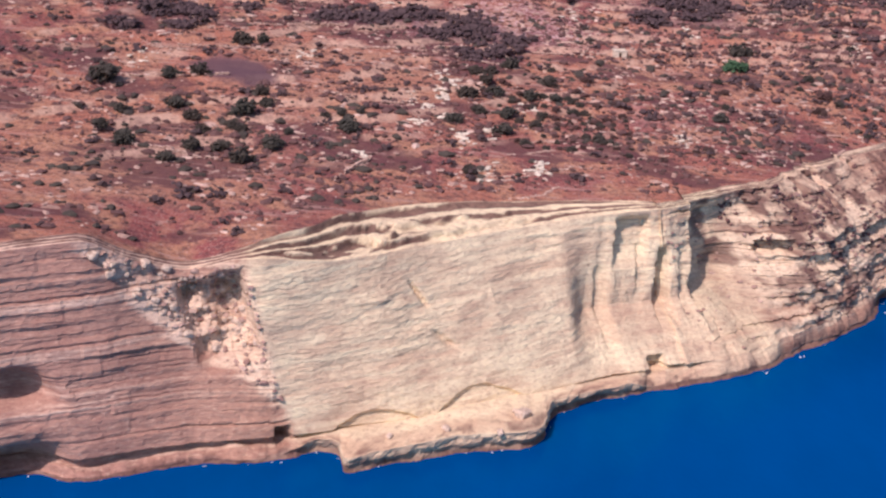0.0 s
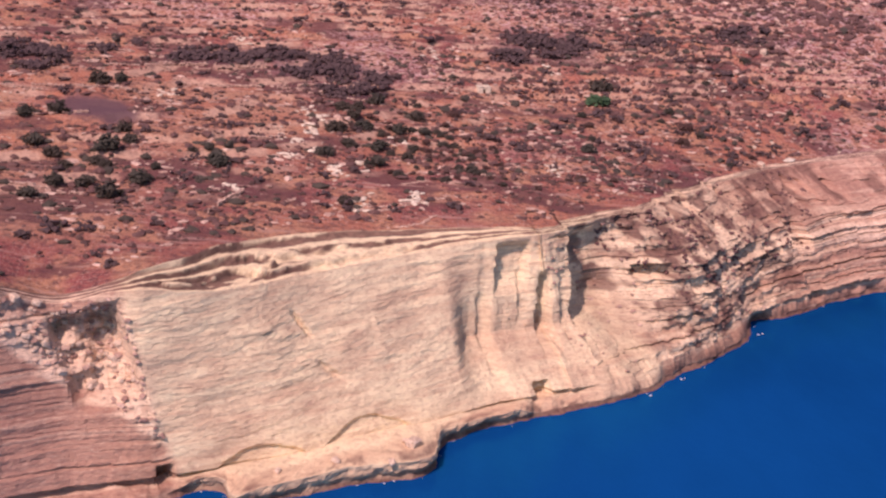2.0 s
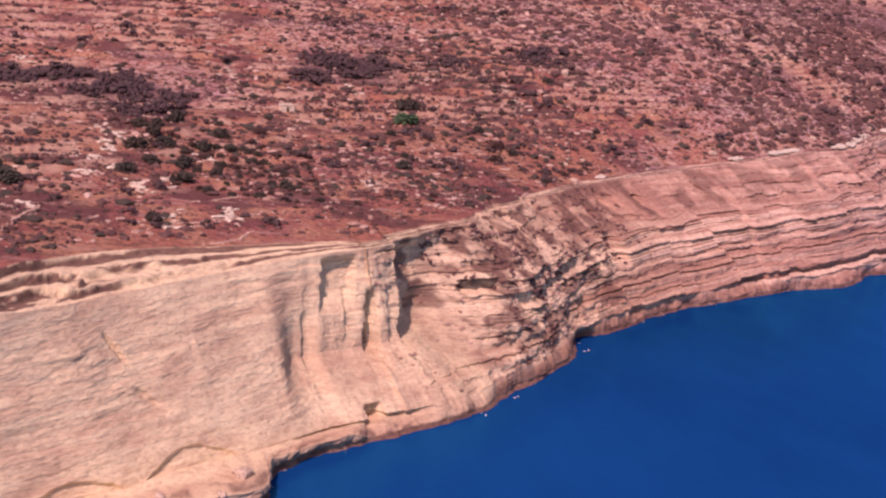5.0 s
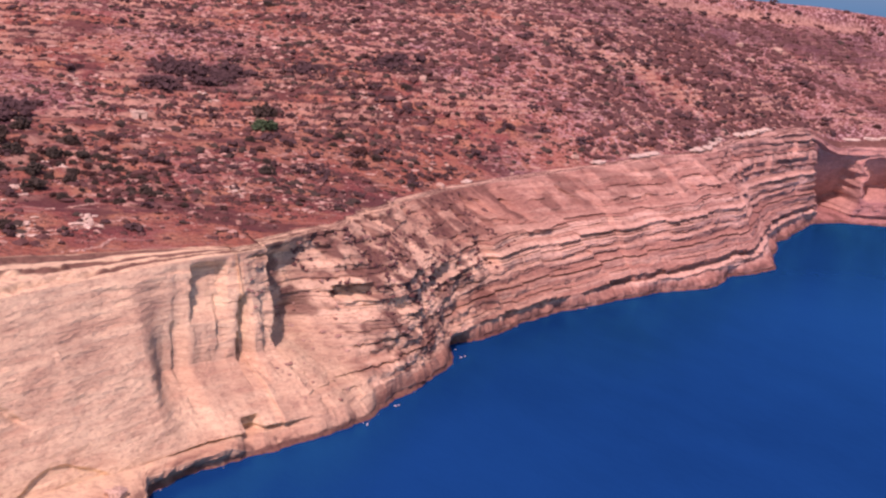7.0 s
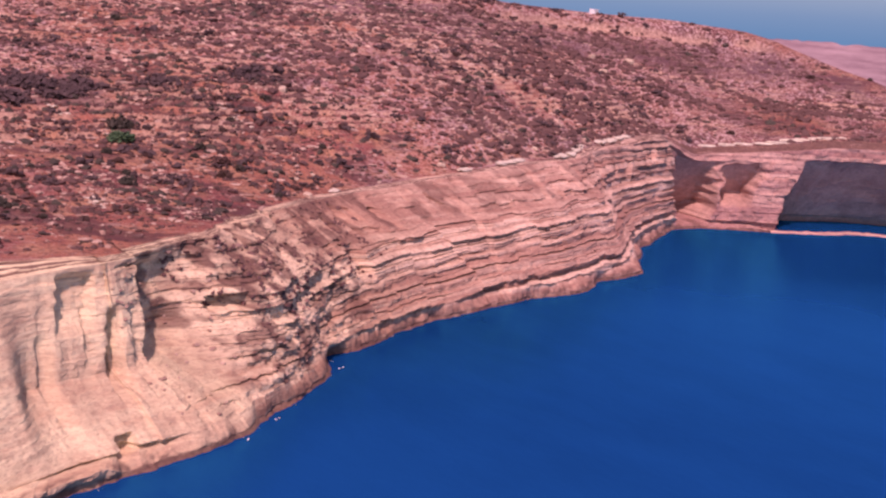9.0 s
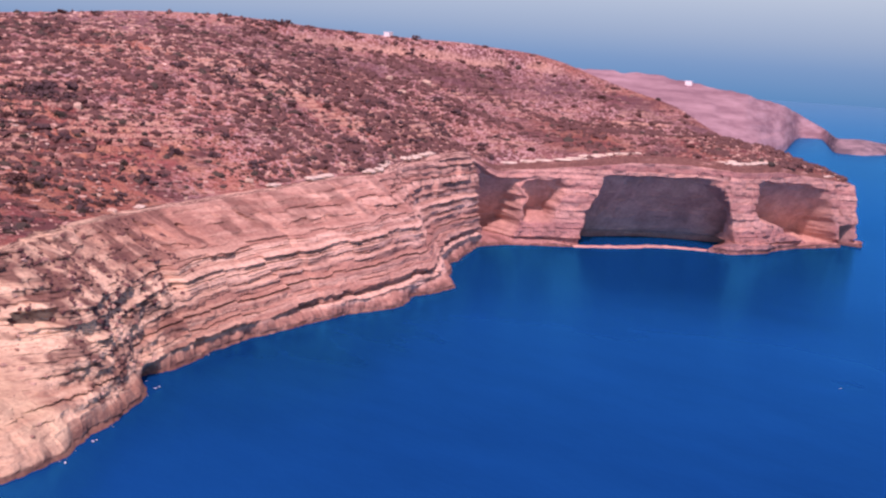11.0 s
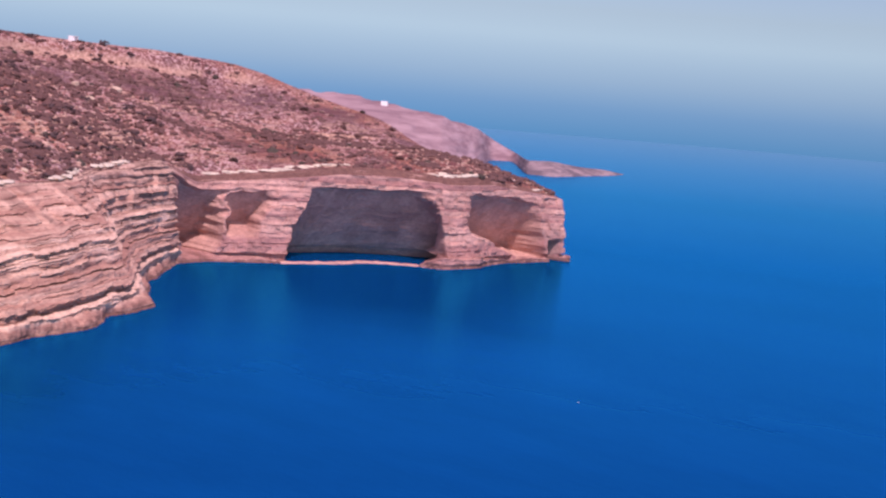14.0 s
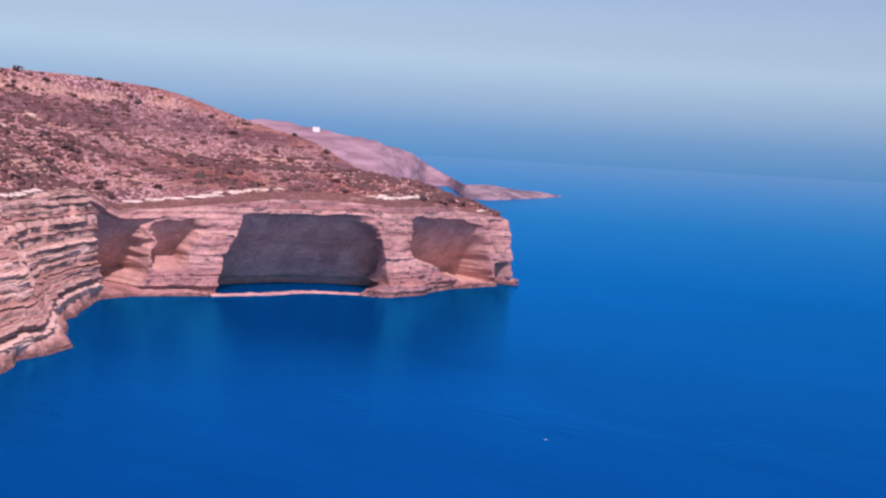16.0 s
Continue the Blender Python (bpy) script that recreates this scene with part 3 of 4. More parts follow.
bench_earth = np.maximum(bench_earth, step(cx, 436, 450) * step(b_v + 0.25 * fbm(run / 12, 0 * b_v, 59, 3), 0.10, 0.2) * step(fbm(run / 14, b_v * 3, 58, 3), -0.3, -0.15))
face_earth = np.clip(0.75 * crumbled * step(fbm(run / 8, face_z / 5, 56, 4), 0.0, 0.10) + 0.85 * upper * step(fbm(run / 6, face_z / 7, 69, 4), -0.08, 0.10) + 0.6 * np.clip(w_block - 0.7, 0, 1) * step(fbm(run / 9, face_z / 9, 70, 4), -0.02, 0.12), 0, 1)
foot_earth = np.clip(1.15 - 0.30 * np.abs(foot_z) + 1.4 * fbm(run / 5, foot_z / 3, 88, 4), 0, 1) * (foot_z > -3)
shelf_earth = 0.75 * (1 - step(sh_v, 0.15, 0.5)) * step(fbm(run / 4, sh_v * sh_len / 4, 89, 4), -0.06, 0.1)
rock_earth = np.concatenate([foot_earth, shelf_earth, face_earth, bench_earth + 0 * run])
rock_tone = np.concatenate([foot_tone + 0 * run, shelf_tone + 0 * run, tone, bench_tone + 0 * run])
rock_pale = np.concatenate([on_slab[:1] + 0 * foot_z, on_slab[:1] + 0 * sh_z, on_slab, on_slab[-1:] + 0 * b_z])
rock_warm = np.broadcast_to(along((-300, 0), (-100, 0.3), (-62, 0.8), (92, 1), (150, 0.9), (215, 0.35), (330, 0.0), (900, 0)), rock_pale.shape)
rim = ribbon[-1]
N_ROCK = len(ribbon) - STEPS + 1

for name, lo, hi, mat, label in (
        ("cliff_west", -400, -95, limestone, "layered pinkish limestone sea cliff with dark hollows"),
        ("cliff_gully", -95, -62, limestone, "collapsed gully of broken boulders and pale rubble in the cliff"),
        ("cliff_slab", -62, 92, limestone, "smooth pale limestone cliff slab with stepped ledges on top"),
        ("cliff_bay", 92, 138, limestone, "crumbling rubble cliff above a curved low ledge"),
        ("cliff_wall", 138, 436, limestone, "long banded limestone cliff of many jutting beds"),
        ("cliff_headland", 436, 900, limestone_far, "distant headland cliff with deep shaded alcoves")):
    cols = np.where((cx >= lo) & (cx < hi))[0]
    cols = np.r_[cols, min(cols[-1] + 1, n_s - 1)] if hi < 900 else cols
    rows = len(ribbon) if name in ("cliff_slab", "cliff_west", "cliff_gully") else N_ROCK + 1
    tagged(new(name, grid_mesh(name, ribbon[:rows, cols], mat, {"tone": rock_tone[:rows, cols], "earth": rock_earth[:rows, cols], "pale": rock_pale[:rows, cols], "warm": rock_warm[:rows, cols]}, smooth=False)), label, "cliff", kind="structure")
    if rows < len(ribbon):
        ledge_mat = limestone_far if name == "cliff_headland" else limestone
        tagged(new(name.replace("cliff", "ledge"), grid_mesh("ledge", ribbon[N_ROCK:, cols], ledge_mat, {"tone": rock_tone[N_ROCK:, cols], "earth": rock_earth[N_ROCK:, cols], "pale": rock_pale[N_ROCK:, cols], "warm": rock_warm[N_ROCK:, cols]}, smooth=False)), "pale bare rock ledge along the top of the cliff", "rock ledge", kind="structure")

# a thin wave-cut ledge closes the great alcove at the water
w_cols = np.where((cx > 494) & (cx < 582))[0]
l_u = np.linspace(0, 1, 12)[:, None]
l_h = 1.7 * np.sin(np.pi * np.clip(l_u, 0.0, 1.0)) ** 0.4 - 0.5 + 1.6 * fbm(run[w_cols] / 4, l_u * 2, 95, 4) - 0.6
l_in = -2.0 + 12.0 * l_u + 1.5 * fbm(run[w_cols] / 9, 0 * l_u, 96, 3)
ledge_xy = coast[w_cols][None] + inland[w_cols][None] * l_in[..., None]
wave_ledge = np.concatenate([ledge_xy, l_h[..., None]], -1)
flat_attr = np.full(l_h.shape, 0.9)
tagged(new("ledge_water", grid_mesh("ledge_water", wave_ledge, limestone_far, {"tone": flat_attr, "earth": 0 * flat_attr}, smooth=False)), "thin pale wave-cut ledge at the headland's foot", "rock ledge", kind="structure")

# ---- the land above: fans out from a point over the sea ----
OLD = np.array([-30.0, 60.0])
HUB = np.array([100.0, 0.0])
RIDGE_AZ = [-75, -40, -10, 10, 16.7, 19.8, 23.1, 27.1, 30.8, 35, 38, 39.2, 40.8, 43.8, 46, 48.3, 50, 51.2, 52]
RIDGE_R = [900, 950, 950, 950, 963, 992, 1011, 1040, 1069, 1097, 1116, 1116, 1100, 1050, 1000, 960, 945, 935, 930]
RIDGE_Z = [125, 125, 125, 120, 116, 120, 125, 123, 118, 118, 112, 105, 94, 82, 69, 57, 47, 40, 36]
r_az = np.radians(RIDGE_AZ)
ridge_pts = OLD + np.stack([np.sin(r_az), np.cos(r_az)], -1) * np.array(RIDGE_R)[:, None]
rd = ridge_pts - HUB
ridge_az, ridge_rr = np.degrees(np.arctan2(rd[:, 0], rd[:, 1])), np.linalg.norm(rd, axis=1)
N_R = 330
rim_col = rim[::2]
calm = smoothed(rim_col, 40)
c_az = np.degrees(np.arctan2(calm[:, 0] - HUB[0], calm[:, 1] - HUB[1]))
c_az = smoothed(np.maximum.accumulate(c_az), 12) + np.linspace(0, 0.2, len(c_az))
ridge_r = np.interp(c_az, ridge_az, ridge_rr)
ridge_xy = HUB + np.stack([np.sin(np.radians(c_az)), np.cos(np.radians(c_az))], -1) * ridge_r[:, None]
u = (np.linspace(0, 1, N_R) ** 1.3)[:, None]
settle = np.clip(u * 12, 0, 1)[..., None]
start_xy = rim_col[None, :, :2] * (1 - settle) + calm[None, :, :2] * settle
land_xy = start_xy * (1 - u[..., None]) + ridge_xy[None] * u[..., None]

# where shrubs close up into plum-coloured masses: place and reach
MASSES = [(-163, 600, 6.4), (-151, 603, 5.1), (-143, 595, 4.5), (-147, 576, 3.2), (-169, 568, 3.2), (-127, 619, 2.6), (-76, 628, 6.3), (-66, 626, 5.2), (-91, 622, 4.7), (-55, 634, 5.2), (-44, 639, 5.3), (-25, 626, 6.5), (-38, 608, 5.0), (-23, 615, 5.6), (-19, 584, 4.8), (-11, 592, 3.4), (-25, 583, 3.1), (-6, 610, 4.5), (80, 670, 8.9), (88, 680, 7.9), (175, 694, 7.0), (129, 687, 4.0), (67, 684, 7.3), (57, 658, 5.4)]

# heights known on the land: rim, ridge and the slope between
KNOTS = [(94, 614, 61), (39, 602, 62), (-25, 518, 59), (-53, 464, 57), (158, 674, 75), (-120, 450, 58), (-160, 620, 72), (0, 760, 85), (190, 800, 100), (330, 760, 86), (420, 860, 92), (512, 911, 96), (520, 780, 68), (620, 800, 66), (600, 900, 84), (690, 760, 56), (260, 660, 70)]
ctrl = np.concatenate([calm[::26] - [0, 0, 0.3], np.array(KNOTS, float), np.c_[ridge_pts, RIDGE_Z][1:]])


def kernel(d):
    return d * d * np.log(d + 1e-3)


gap = np.linalg.norm(ctrl[:, None, :2] - ctrl[None, :, :2], axis=-1) / 300
n_c = len(ctrl)
sysm = np.zeros((n_c + 3, n_c + 3))
sysm[:n_c, :n_c] = kernel(gap) + 0.02 * np.eye(n_c)
sysm[:n_c, n_c:] = np.c_[np.ones(n_c), ctrl[:, :2] / 300]
sysm[n_c:, :n_c] = sysm[:n_c, n_c:].T
weights = np.linalg.solve(sysm, np.r_[ctrl[:, 2], 0, 0, 0])


def bare_height(x, y):
    """The smooth lie of the land."""
    z = weights[n_c] + weights[n_c + 1] * x / 300 + weights[n_c + 2] * y / 300
    for (px, py, _), w in zip(ctrl, weights):
        z = z + w * kernel(np.hypot(x - px, y - py) / 300)
    return z


def relief(x, y):
    """Hummocks, gullies and old terraces."""
    valley = 8 * np.exp(-((x - 446 - 0.22 * (y - 712)) / 15) ** 2) * step(y, 690, 730) * (1 - step(y, 830, 930))
    z = 7 * fbm(x / 130, y / 130, 101, 4) - valley + (2.6 + 3.0 * step(x, 120, 260)) * fbm(x / 34, y / 34, 103, 5, 0.55)
    return z


lx, ly = land_xy[..., 0], land_xy[..., 1]
z_rough = bare_height(lx, ly)
inner = np.clip(u * 9, 0, 1) * np.clip((1 - u) * 8, 0.12, 1)
z_rough = z_rough + inner * relief(lx, ly)
tread = 2.2
q = z_rough / tread + 0.5 * fbm(lx / 45, ly / 45, 105, 2)
terr = (np.floor(q) + step(q - np.floor(q), 0.74, 0.94) - 0.5 * fbm(lx / 45, ly / 45, 105, 2)) * tread
terraced = 0.9 * step(vnoise(lx / 80, ly / 80, 107) + 0.35 * (1 - step(lx, 0, 120)), 0.45, 0.7) * np.clip(u * 10 - 0.5, 0, 1) * np.clip((1 - u) * 6, 0, 1)
z_rough = z_rough * (1 - terraced) + terr * terraced + inner * 0.7 * fbm(lx / 5, ly / 5, 109, 3)
fr = q - np.floor(q)
riser = bump_between(fr, 0.74, 0.97, 0.03) * np.clip(terraced * 1.3, 0, 1) * step(fbm(lx / 16, ly / 16, 119, 4), -0.06, 0.06)
mesa = bump_between(lx, 430, 660, 25)
z_rough = z_rough - 6.5 * step(u, 0.72, 0.93) * (1 - step(u, 0.952, 0.964)) * mesa
scarp_line = bump_between(u + 0.012 * fbm(lx / 30, ly / 30, 127, 3), 0.935, 0.957, 0.004) * mesa * step(fbm(lx / 25, ly / 25, 128, 3), -0.12, 0.0)
riser = np.maximum(riser, 0.8 * scarp_line)
near = np.clip(u * 18, 0, 1)
land_z = (rim_col[:, 2] + 0.0) * (1 - near) + z_rough * near
# behind the ridge the ground falls away
back_u = np.linspace(0, 1, 14)[1:, None]
back_xy = land_xy[-1][None] + (ridge_xy - HUB)[None] / ridge_r[None, :, None] * (back_u * np.clip((c_az[-1] - c_az) * 30, 8, 420))[..., None]
back_z = land_z[-1] * (1 - back_u**1.2) - 5 * back_u
land = np.concatenate([np.concatenate([land_xy, back_xy]), np.concatenate([land_z, back_z])[..., None]], -1)
lx, ly = land[..., 0], land[..., 1]
azg = np.broadcast_to(c_az, lx.shape)
stony = step(fbm(lx / 70, ly / 70, 113, 4) + 0.0009 * (lx - 170) + 0.0006 * (ly - 640) - 0.5 * step(lx, 400, 560), -0.08, 0.16)
tilled = 1 - step(np.hypot((lx + 112 + 0.35 * (ly - 522)) / 17, (ly - 522) / 21) + 0.5 * fbm(lx / 12, ly / 12, 117, 3), 0.75, 1.05)
plum_patch = sum(np.exp(-(((lx - x) / (2.0 * r)) ** 2 + ((ly - y) / (1.9 * r)) ** 2)) for x, y, r in MASSES)
u_all = np.concatenate([u, 0 * back_u + 1])
plum_patch = plum_patch + bump_between(lx, 300, 690, 60) * bump_between(u_all, 0.66, 0.925, 0.08) * (0.9 + 2.0 * fbm(lx / 40, ly / 40, 129, 4))
plum_patch = np.clip(plum_patch + 1.2 * fbm(lx / 9, ly / 9, 123, 4), 0, 1) * np.clip(plum_patch * 3, 0, 1)
ochre = sum(np.exp(-(((lx - x) / a) ** 2 + ((ly - y) / b) ** 2)) for x, y, a, b in ((98, 592, 34, 30), (44, 590, 22, 14), (-55, 515, 34, 40), (-110, 450, 40, 40), (-120, 400, 40, 26), (120, 670, 34, 14), (-84, 560, 40, 14)))
ochre = np.clip(ochre + 1.4 * fbm(lx / 22, ly / 16, 125, 4), 0, 1) * np.clip(ochre * 2, 0, 1)
tagged(new("ground", grid_mesh("ground", land, soil, {"bushy": step(lx, 390, 520) * np.clip(0.75 + 0.9 * fbm(lx / 60, ly / 60, 121, 3), 0, 1), "stony": stony, "tilled": tilled, "plum": plum_patch, "ochre": ochre, "riser": np.concatenate([riser, 0 * back_z])})), "dry reddish scrub hillside with old stone terraces", "hillside", kind="structure")

# ---- distant shore ----
f_az = np.linspace(36, 54.6, 300)
f_r = np.interp(f_az, [36, 41.4, 47, 48.7, 49.2, 50.2, 50.6, 52, 53, 54.6], [1980, 1963, 2000, 2250, 2520, 2560, 2120, 2110, 2180, 2260])
f_z = np.interp(f_az, [36, 43, 44.8, 46.3, 47.4, 48.6, 49.5, 50.2, 50.5, 51.7, 52.8, 53.9, 54.6], [93, 93, 84, 77, 68, 54, 27, 12, 15, 17, 10, 6, 0])
f_base = np.interp(f_az, [36, 45.5, 47.5, 48.7, 49.2, 50.2, 50.5, 51.7, 52.9, 54.6], [1400, 1450, 1600, 1950, 2380, 2400, 2010, 1995, 2080, 2210])
f_r, f_z, f_base = (smoothed(q, 5) for q in (f_r, f_z, f_base))
f_base = np.minimum(f_base, f_r - 4)
fu = np.linspace(0, 1, 60)[:, None]
fr = f_base * (1 - fu) + f_r * fu
prof = np.where(fu < 0.06, fu / 0.06 * 0.22, 0.22 + 0.78 * ((fu - 0.06) / 0.94) ** 0.9)
fz = -3 + (f_z + 3) * prof + 6 * fbm(f_az * 2, fu * 9, 131, 4) * (fu > 0.05) * np.clip(f_z / 60, 0.1, 1)
fb_r = f_r + 250 * np.linspace(0, 1, 8)[1:, None]
fb_z = fz[-1] * (1 - np.linspace(0, 1, 8)[1:, None]) - 4
fr, fz = np.concatenate([fr, fb_r]), np.concatenate([fz, fb_z])
far = np.stack([OLD[0] + np.sin(np.radians(f_az)) * fr, OLD[1] + np.cos(np.radians(f_az)) * fr, fz], -1)
# no haze in the air: pale mauve base colours stand in for it
k = Mat("haze_tinted_scrub", 0.95, 0.05)
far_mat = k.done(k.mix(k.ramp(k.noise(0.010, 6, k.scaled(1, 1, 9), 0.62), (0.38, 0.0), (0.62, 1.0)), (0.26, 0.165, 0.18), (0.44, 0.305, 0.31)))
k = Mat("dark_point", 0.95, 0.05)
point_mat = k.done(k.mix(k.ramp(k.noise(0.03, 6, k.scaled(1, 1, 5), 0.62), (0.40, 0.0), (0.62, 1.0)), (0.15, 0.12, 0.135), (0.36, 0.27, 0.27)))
cut = int(np.argmax(f_az > 50.33))
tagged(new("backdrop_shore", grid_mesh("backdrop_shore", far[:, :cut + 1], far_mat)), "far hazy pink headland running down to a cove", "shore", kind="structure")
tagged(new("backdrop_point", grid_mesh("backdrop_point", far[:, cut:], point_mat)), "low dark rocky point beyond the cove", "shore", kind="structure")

# ---- the sea ----
ring = np.concatenate([[0.0], np.geomspace(30, 4950, 60)])
ang = np.linspace(0, 2 * math.pi, 121)
sea = np.stack([ring[:, None] * np.cos(ang), 100 + ring[:, None] * np.sin(ang), np.zeros((len(ring), len(ang)))], -1)
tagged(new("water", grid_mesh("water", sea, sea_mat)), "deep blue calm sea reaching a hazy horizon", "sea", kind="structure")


# ---- scattered growth and stones ----
def solid(level):
    bm = bmesh.new()
    bmesh.ops.create_icosphere(bm, subdivisions=level, radius=1.0)
    vs = np.array([v.co[:] for v in bm.verts])
    fs = np.array([[v.index for v in f.verts] for f in bm.faces])
    bm.free()
    return vs, fs


ICO = {1: solid(1), 2: solid(2)}


def tri_mesh(name, verts, faces, material, smooth=False):
    me = bpy.data.meshes.new(name)
    me.vertices.add(len(verts))
    me.vertices.foreach_set("co", verts.reshape(-1).astype(np.float32))
    me.loops.add(faces.size)
    me.loops.foreach_set("vertex_index", faces.reshape(-1).astype(np.int32))
    me.polygons.add(len(faces))
    n = faces.shape[1]
    me.polygons.foreach_set("loop_start", np.arange(0, faces.size, n, dtype=np.int32))
    me.polygons.foreach_set("loop_total", np.full(len(faces), n, dtype=np.int32))
    me.polygons.foreach_set("use_smooth", np.full(len(faces), smooth))
    me.update(calc_edges=True)
    me.materials.append(material)
    return me


def lumps(name, centres, size, material, seed, level=1, flat=0.7, rough=0.35, long=1.5):
    """One mesh of many uneven lumps."""
    rng = np.random.default_rng(seed)
    vs, fs = ICO[level]
    n = len(centres)
    turn = rng.uniform(0, 2 * math.pi, n)
    wide = size * rng.uniform(1, long, n)
    body = vs[None] * (1 + rng.uniform(-rough, rough, (n, len(vs), 1)))
    x, y, z = body[..., 0] * wide[:, None], body[..., 1] * size[:, None], body[..., 2] * size[:, None] * flat
    c, s_ = np.cos(turn)[:, None], np.sin(turn)[:, None]
    pts = np.stack([x * c - y * s_, x * s_ + y * c, z], -1) + centres[:, None]
    faces = (fs[None] + (np.arange(n) * len(vs))[:, None, None]).reshape(-1, 3)
    return tri_mesh(name, pts.reshape(-1, 3), faces, material)


FRONT = land[:N_R]
CLEAR = [(-112, 522, 17, 21)]


def spots(count, seed, keep_if, cols=(0.0, 1.0)):
    """Random places on the land where keep_if(x, y, u) exceeds chance."""
    rng = np.random.default_rng(seed)
    i, j = rng.uniform(0.012, 1, count) ** 0.75 * (N_R - 2), rng.uniform(cols[0], cols[1], count) * (FRONT.shape[1] - 2)
    a, b = i.astype(int), j.astype(int)
    fi, fj = (i - a)[:, None], (j - b)[:, None]
    p = (FRONT[a, b] * (1 - fj) + FRONT[a, b + 1] * fj) * (1 - fi) + (FRONT[a + 1, b] * (1 - fj) + FRONT[a + 1, b + 1] * fj) * fi
    clear = rng.uniform(0, 1, count) > 0.85 * step(p[:, 0], 560, 690)
    for x, y, a_, b_ in CLEAR:
        clear &= np.hypot((p[:, 0] - x) / a_, (p[:, 1] - y) / b_) > 0.9
    return p[(rng.uniform(0, 1, count) < keep_if(p[:, 0], p[:, 1], u[a, 0])) & clear]


def on_land(x, y, sink=0.0):
    """The ground at a place; a place off the land moves to its edge."""
    d = (FRONT[4:, :, 0] - x) ** 2 + (FRONT[4:, :, 1] - y) ** 2
    i = np.unravel_index(np.argmin(d), d.shape)
    g = FRONT[4:][i]
    return Vector((x, y, g[2] - sink)) if d[i] < 9 else Vector((g[0], g[1], g[2] - sink))


rng = np.random.default_rng(5)


def patchy(scale, seed, lo, hi):
    return lambda x, y, uu: step(fbm(x / scale, y / scale, seed, 3), lo, hi)


def thicket(x, y):
    """Where the shrubs close up: the ravine and the upper terraces."""
    a = np.exp(-(((x + 5) / 26) ** 2 + ((y - 500) / 42) ** 2)) + np.exp(-(((x + 30) / 60) ** 2 + ((y - 640) / 32) ** 2)) + 0.7 * np.exp(-(((x + 110) / 70) ** 2 + ((y - 455) / 45) ** 2))
    return np.clip(a, 0, 1) * step(fbm(x / 14, y / 14, 215, 3), -0.04, 0.10)


p = spots(42000, 201, lambda x, y, uu: (1 - 0.25 * step(x, 140, 260)) * (0.14 + 0.7 * step(fbm(x / 38, y / 38, 203, 3), -0.08, 0.10)))
tagged(new("scrub", lumps("scrub", p, (0.5 + 1.5 * np.random.default_rng(1).uniform(0, 1, len(p)) ** 1.8) * (1 + 0.5 * step(p[:, 0], 80, 240)), leaf_plum, 11)), "low reddish brown dry scrub over the hillside", "scrub", kind="stuff")
p = spots(22000, 211, lambda x, y, uu: (1 - 0.55 * step(x, 160, 280)) * (1 - 0.85 * step(x, 260, 400)) * (0.08 + 0.5 * step(fbm(x / 45, y / 45, 213, 3), -0.02, 0.14) + 0.8 * thicket(x, y)))
tagged(new("shrubs", lumps("shrubs", p, (0.6 + 1.7 * np.random.default_rng(2).uniform(0, 1, len(p)) ** 1.8) * (1 + 0.35 * step(p[:, 0], 120, 260)), leaf_dark, 12)), "small dark evergreen shrubs dotted over the hillside", "shrubs", kind="stuff")
p = spots(46000, 221, lambda x, y, uu: 0.08 + 0.7 * step(fbm(x / 55, y / 55, 113, 4) + 0.0009 * (x - 170) + 0.0005 * (y - 640) - 0.5 * step(x, 400, 560), -0.05, 0.2))
tagged(new("loose_stones", lumps("loose_stones", p, (0.30 + 1.0 * np.random.default_rng(3).uniform(0, 1, len(p)) ** 3) * (1 + 0.5 * step(p[:, 1], 580, 680) * (1 - step(p[:, 0], 300, 420))), stone_mat, 13, flat=0.5, long=2.2)), "pale loose limestone rocks strewn over the slope", "stones", kind="stuff")
# the near terraces are busier: close low growth, dark thickets and pale stones
NEAR = (0.10, 0.52)
p = spots(26000, 251, lambda x, y, uu: (uu < 0.75) * (0.22 + 0.78 * step(fbm(x / 16, y / 16, 253, 3), -0.05, 0.10)), NEAR)
tagged(new("terrace_scrub", lumps("terrace_scrub", p, 0.35 + 0.9 * np.random.default_rng(6).uniform(0, 1, len(p)) ** 2.5, leaf_dry, 15)), "close reddish scrub on the old terraces", "scrub", kind="stuff")
q = spots(2600, 261, lambda x, y, uu: 0.05 + 0.5 * step(fbm(x / 40, y / 26, 263, 4) + 0.10 * thicket(x, y), 0.02, 0.10), (0.10, 0.70))[::2]
rng = np.random.default_rng(262)
hedge = spots(5000, 265, lambda x, y, uu: 0.5 * (uu > 0.965) * bump_between(x, 250, 560, 20) * step(fbm(x / 30, y / 30, 266, 3), -0.05, 0.08))
q = np.concatenate([q[:, :2], hedge[:, :2]] + [np.array(m[:2]) + rng.normal(0, 0.55, (int(5 + 3 * m[2]), 2)) * m[2] * [1.3, 1.7] for m in MASSES])
c, r = [], []
for x, y in q:
    base, size = on_land(x, y), rng.uniform(1.0, 2.7)
    for k in range(14):
        c.append((base.x + rng.normal(0, 0.85) * size, base.y + rng.normal(0, 0.85) * size, base.z + rng.uniform(0.1, 1.0) * size))
        r.append(rng.uniform(0.20, 0.52) * size)
tagged(new("thickets", lumps("thickets", np.array(c), np.array(r), leaf_thicket, 16, flat=0.85, rough=0.5)), "dark tangled thickets between the terraces", "thicket", kind="stuff")
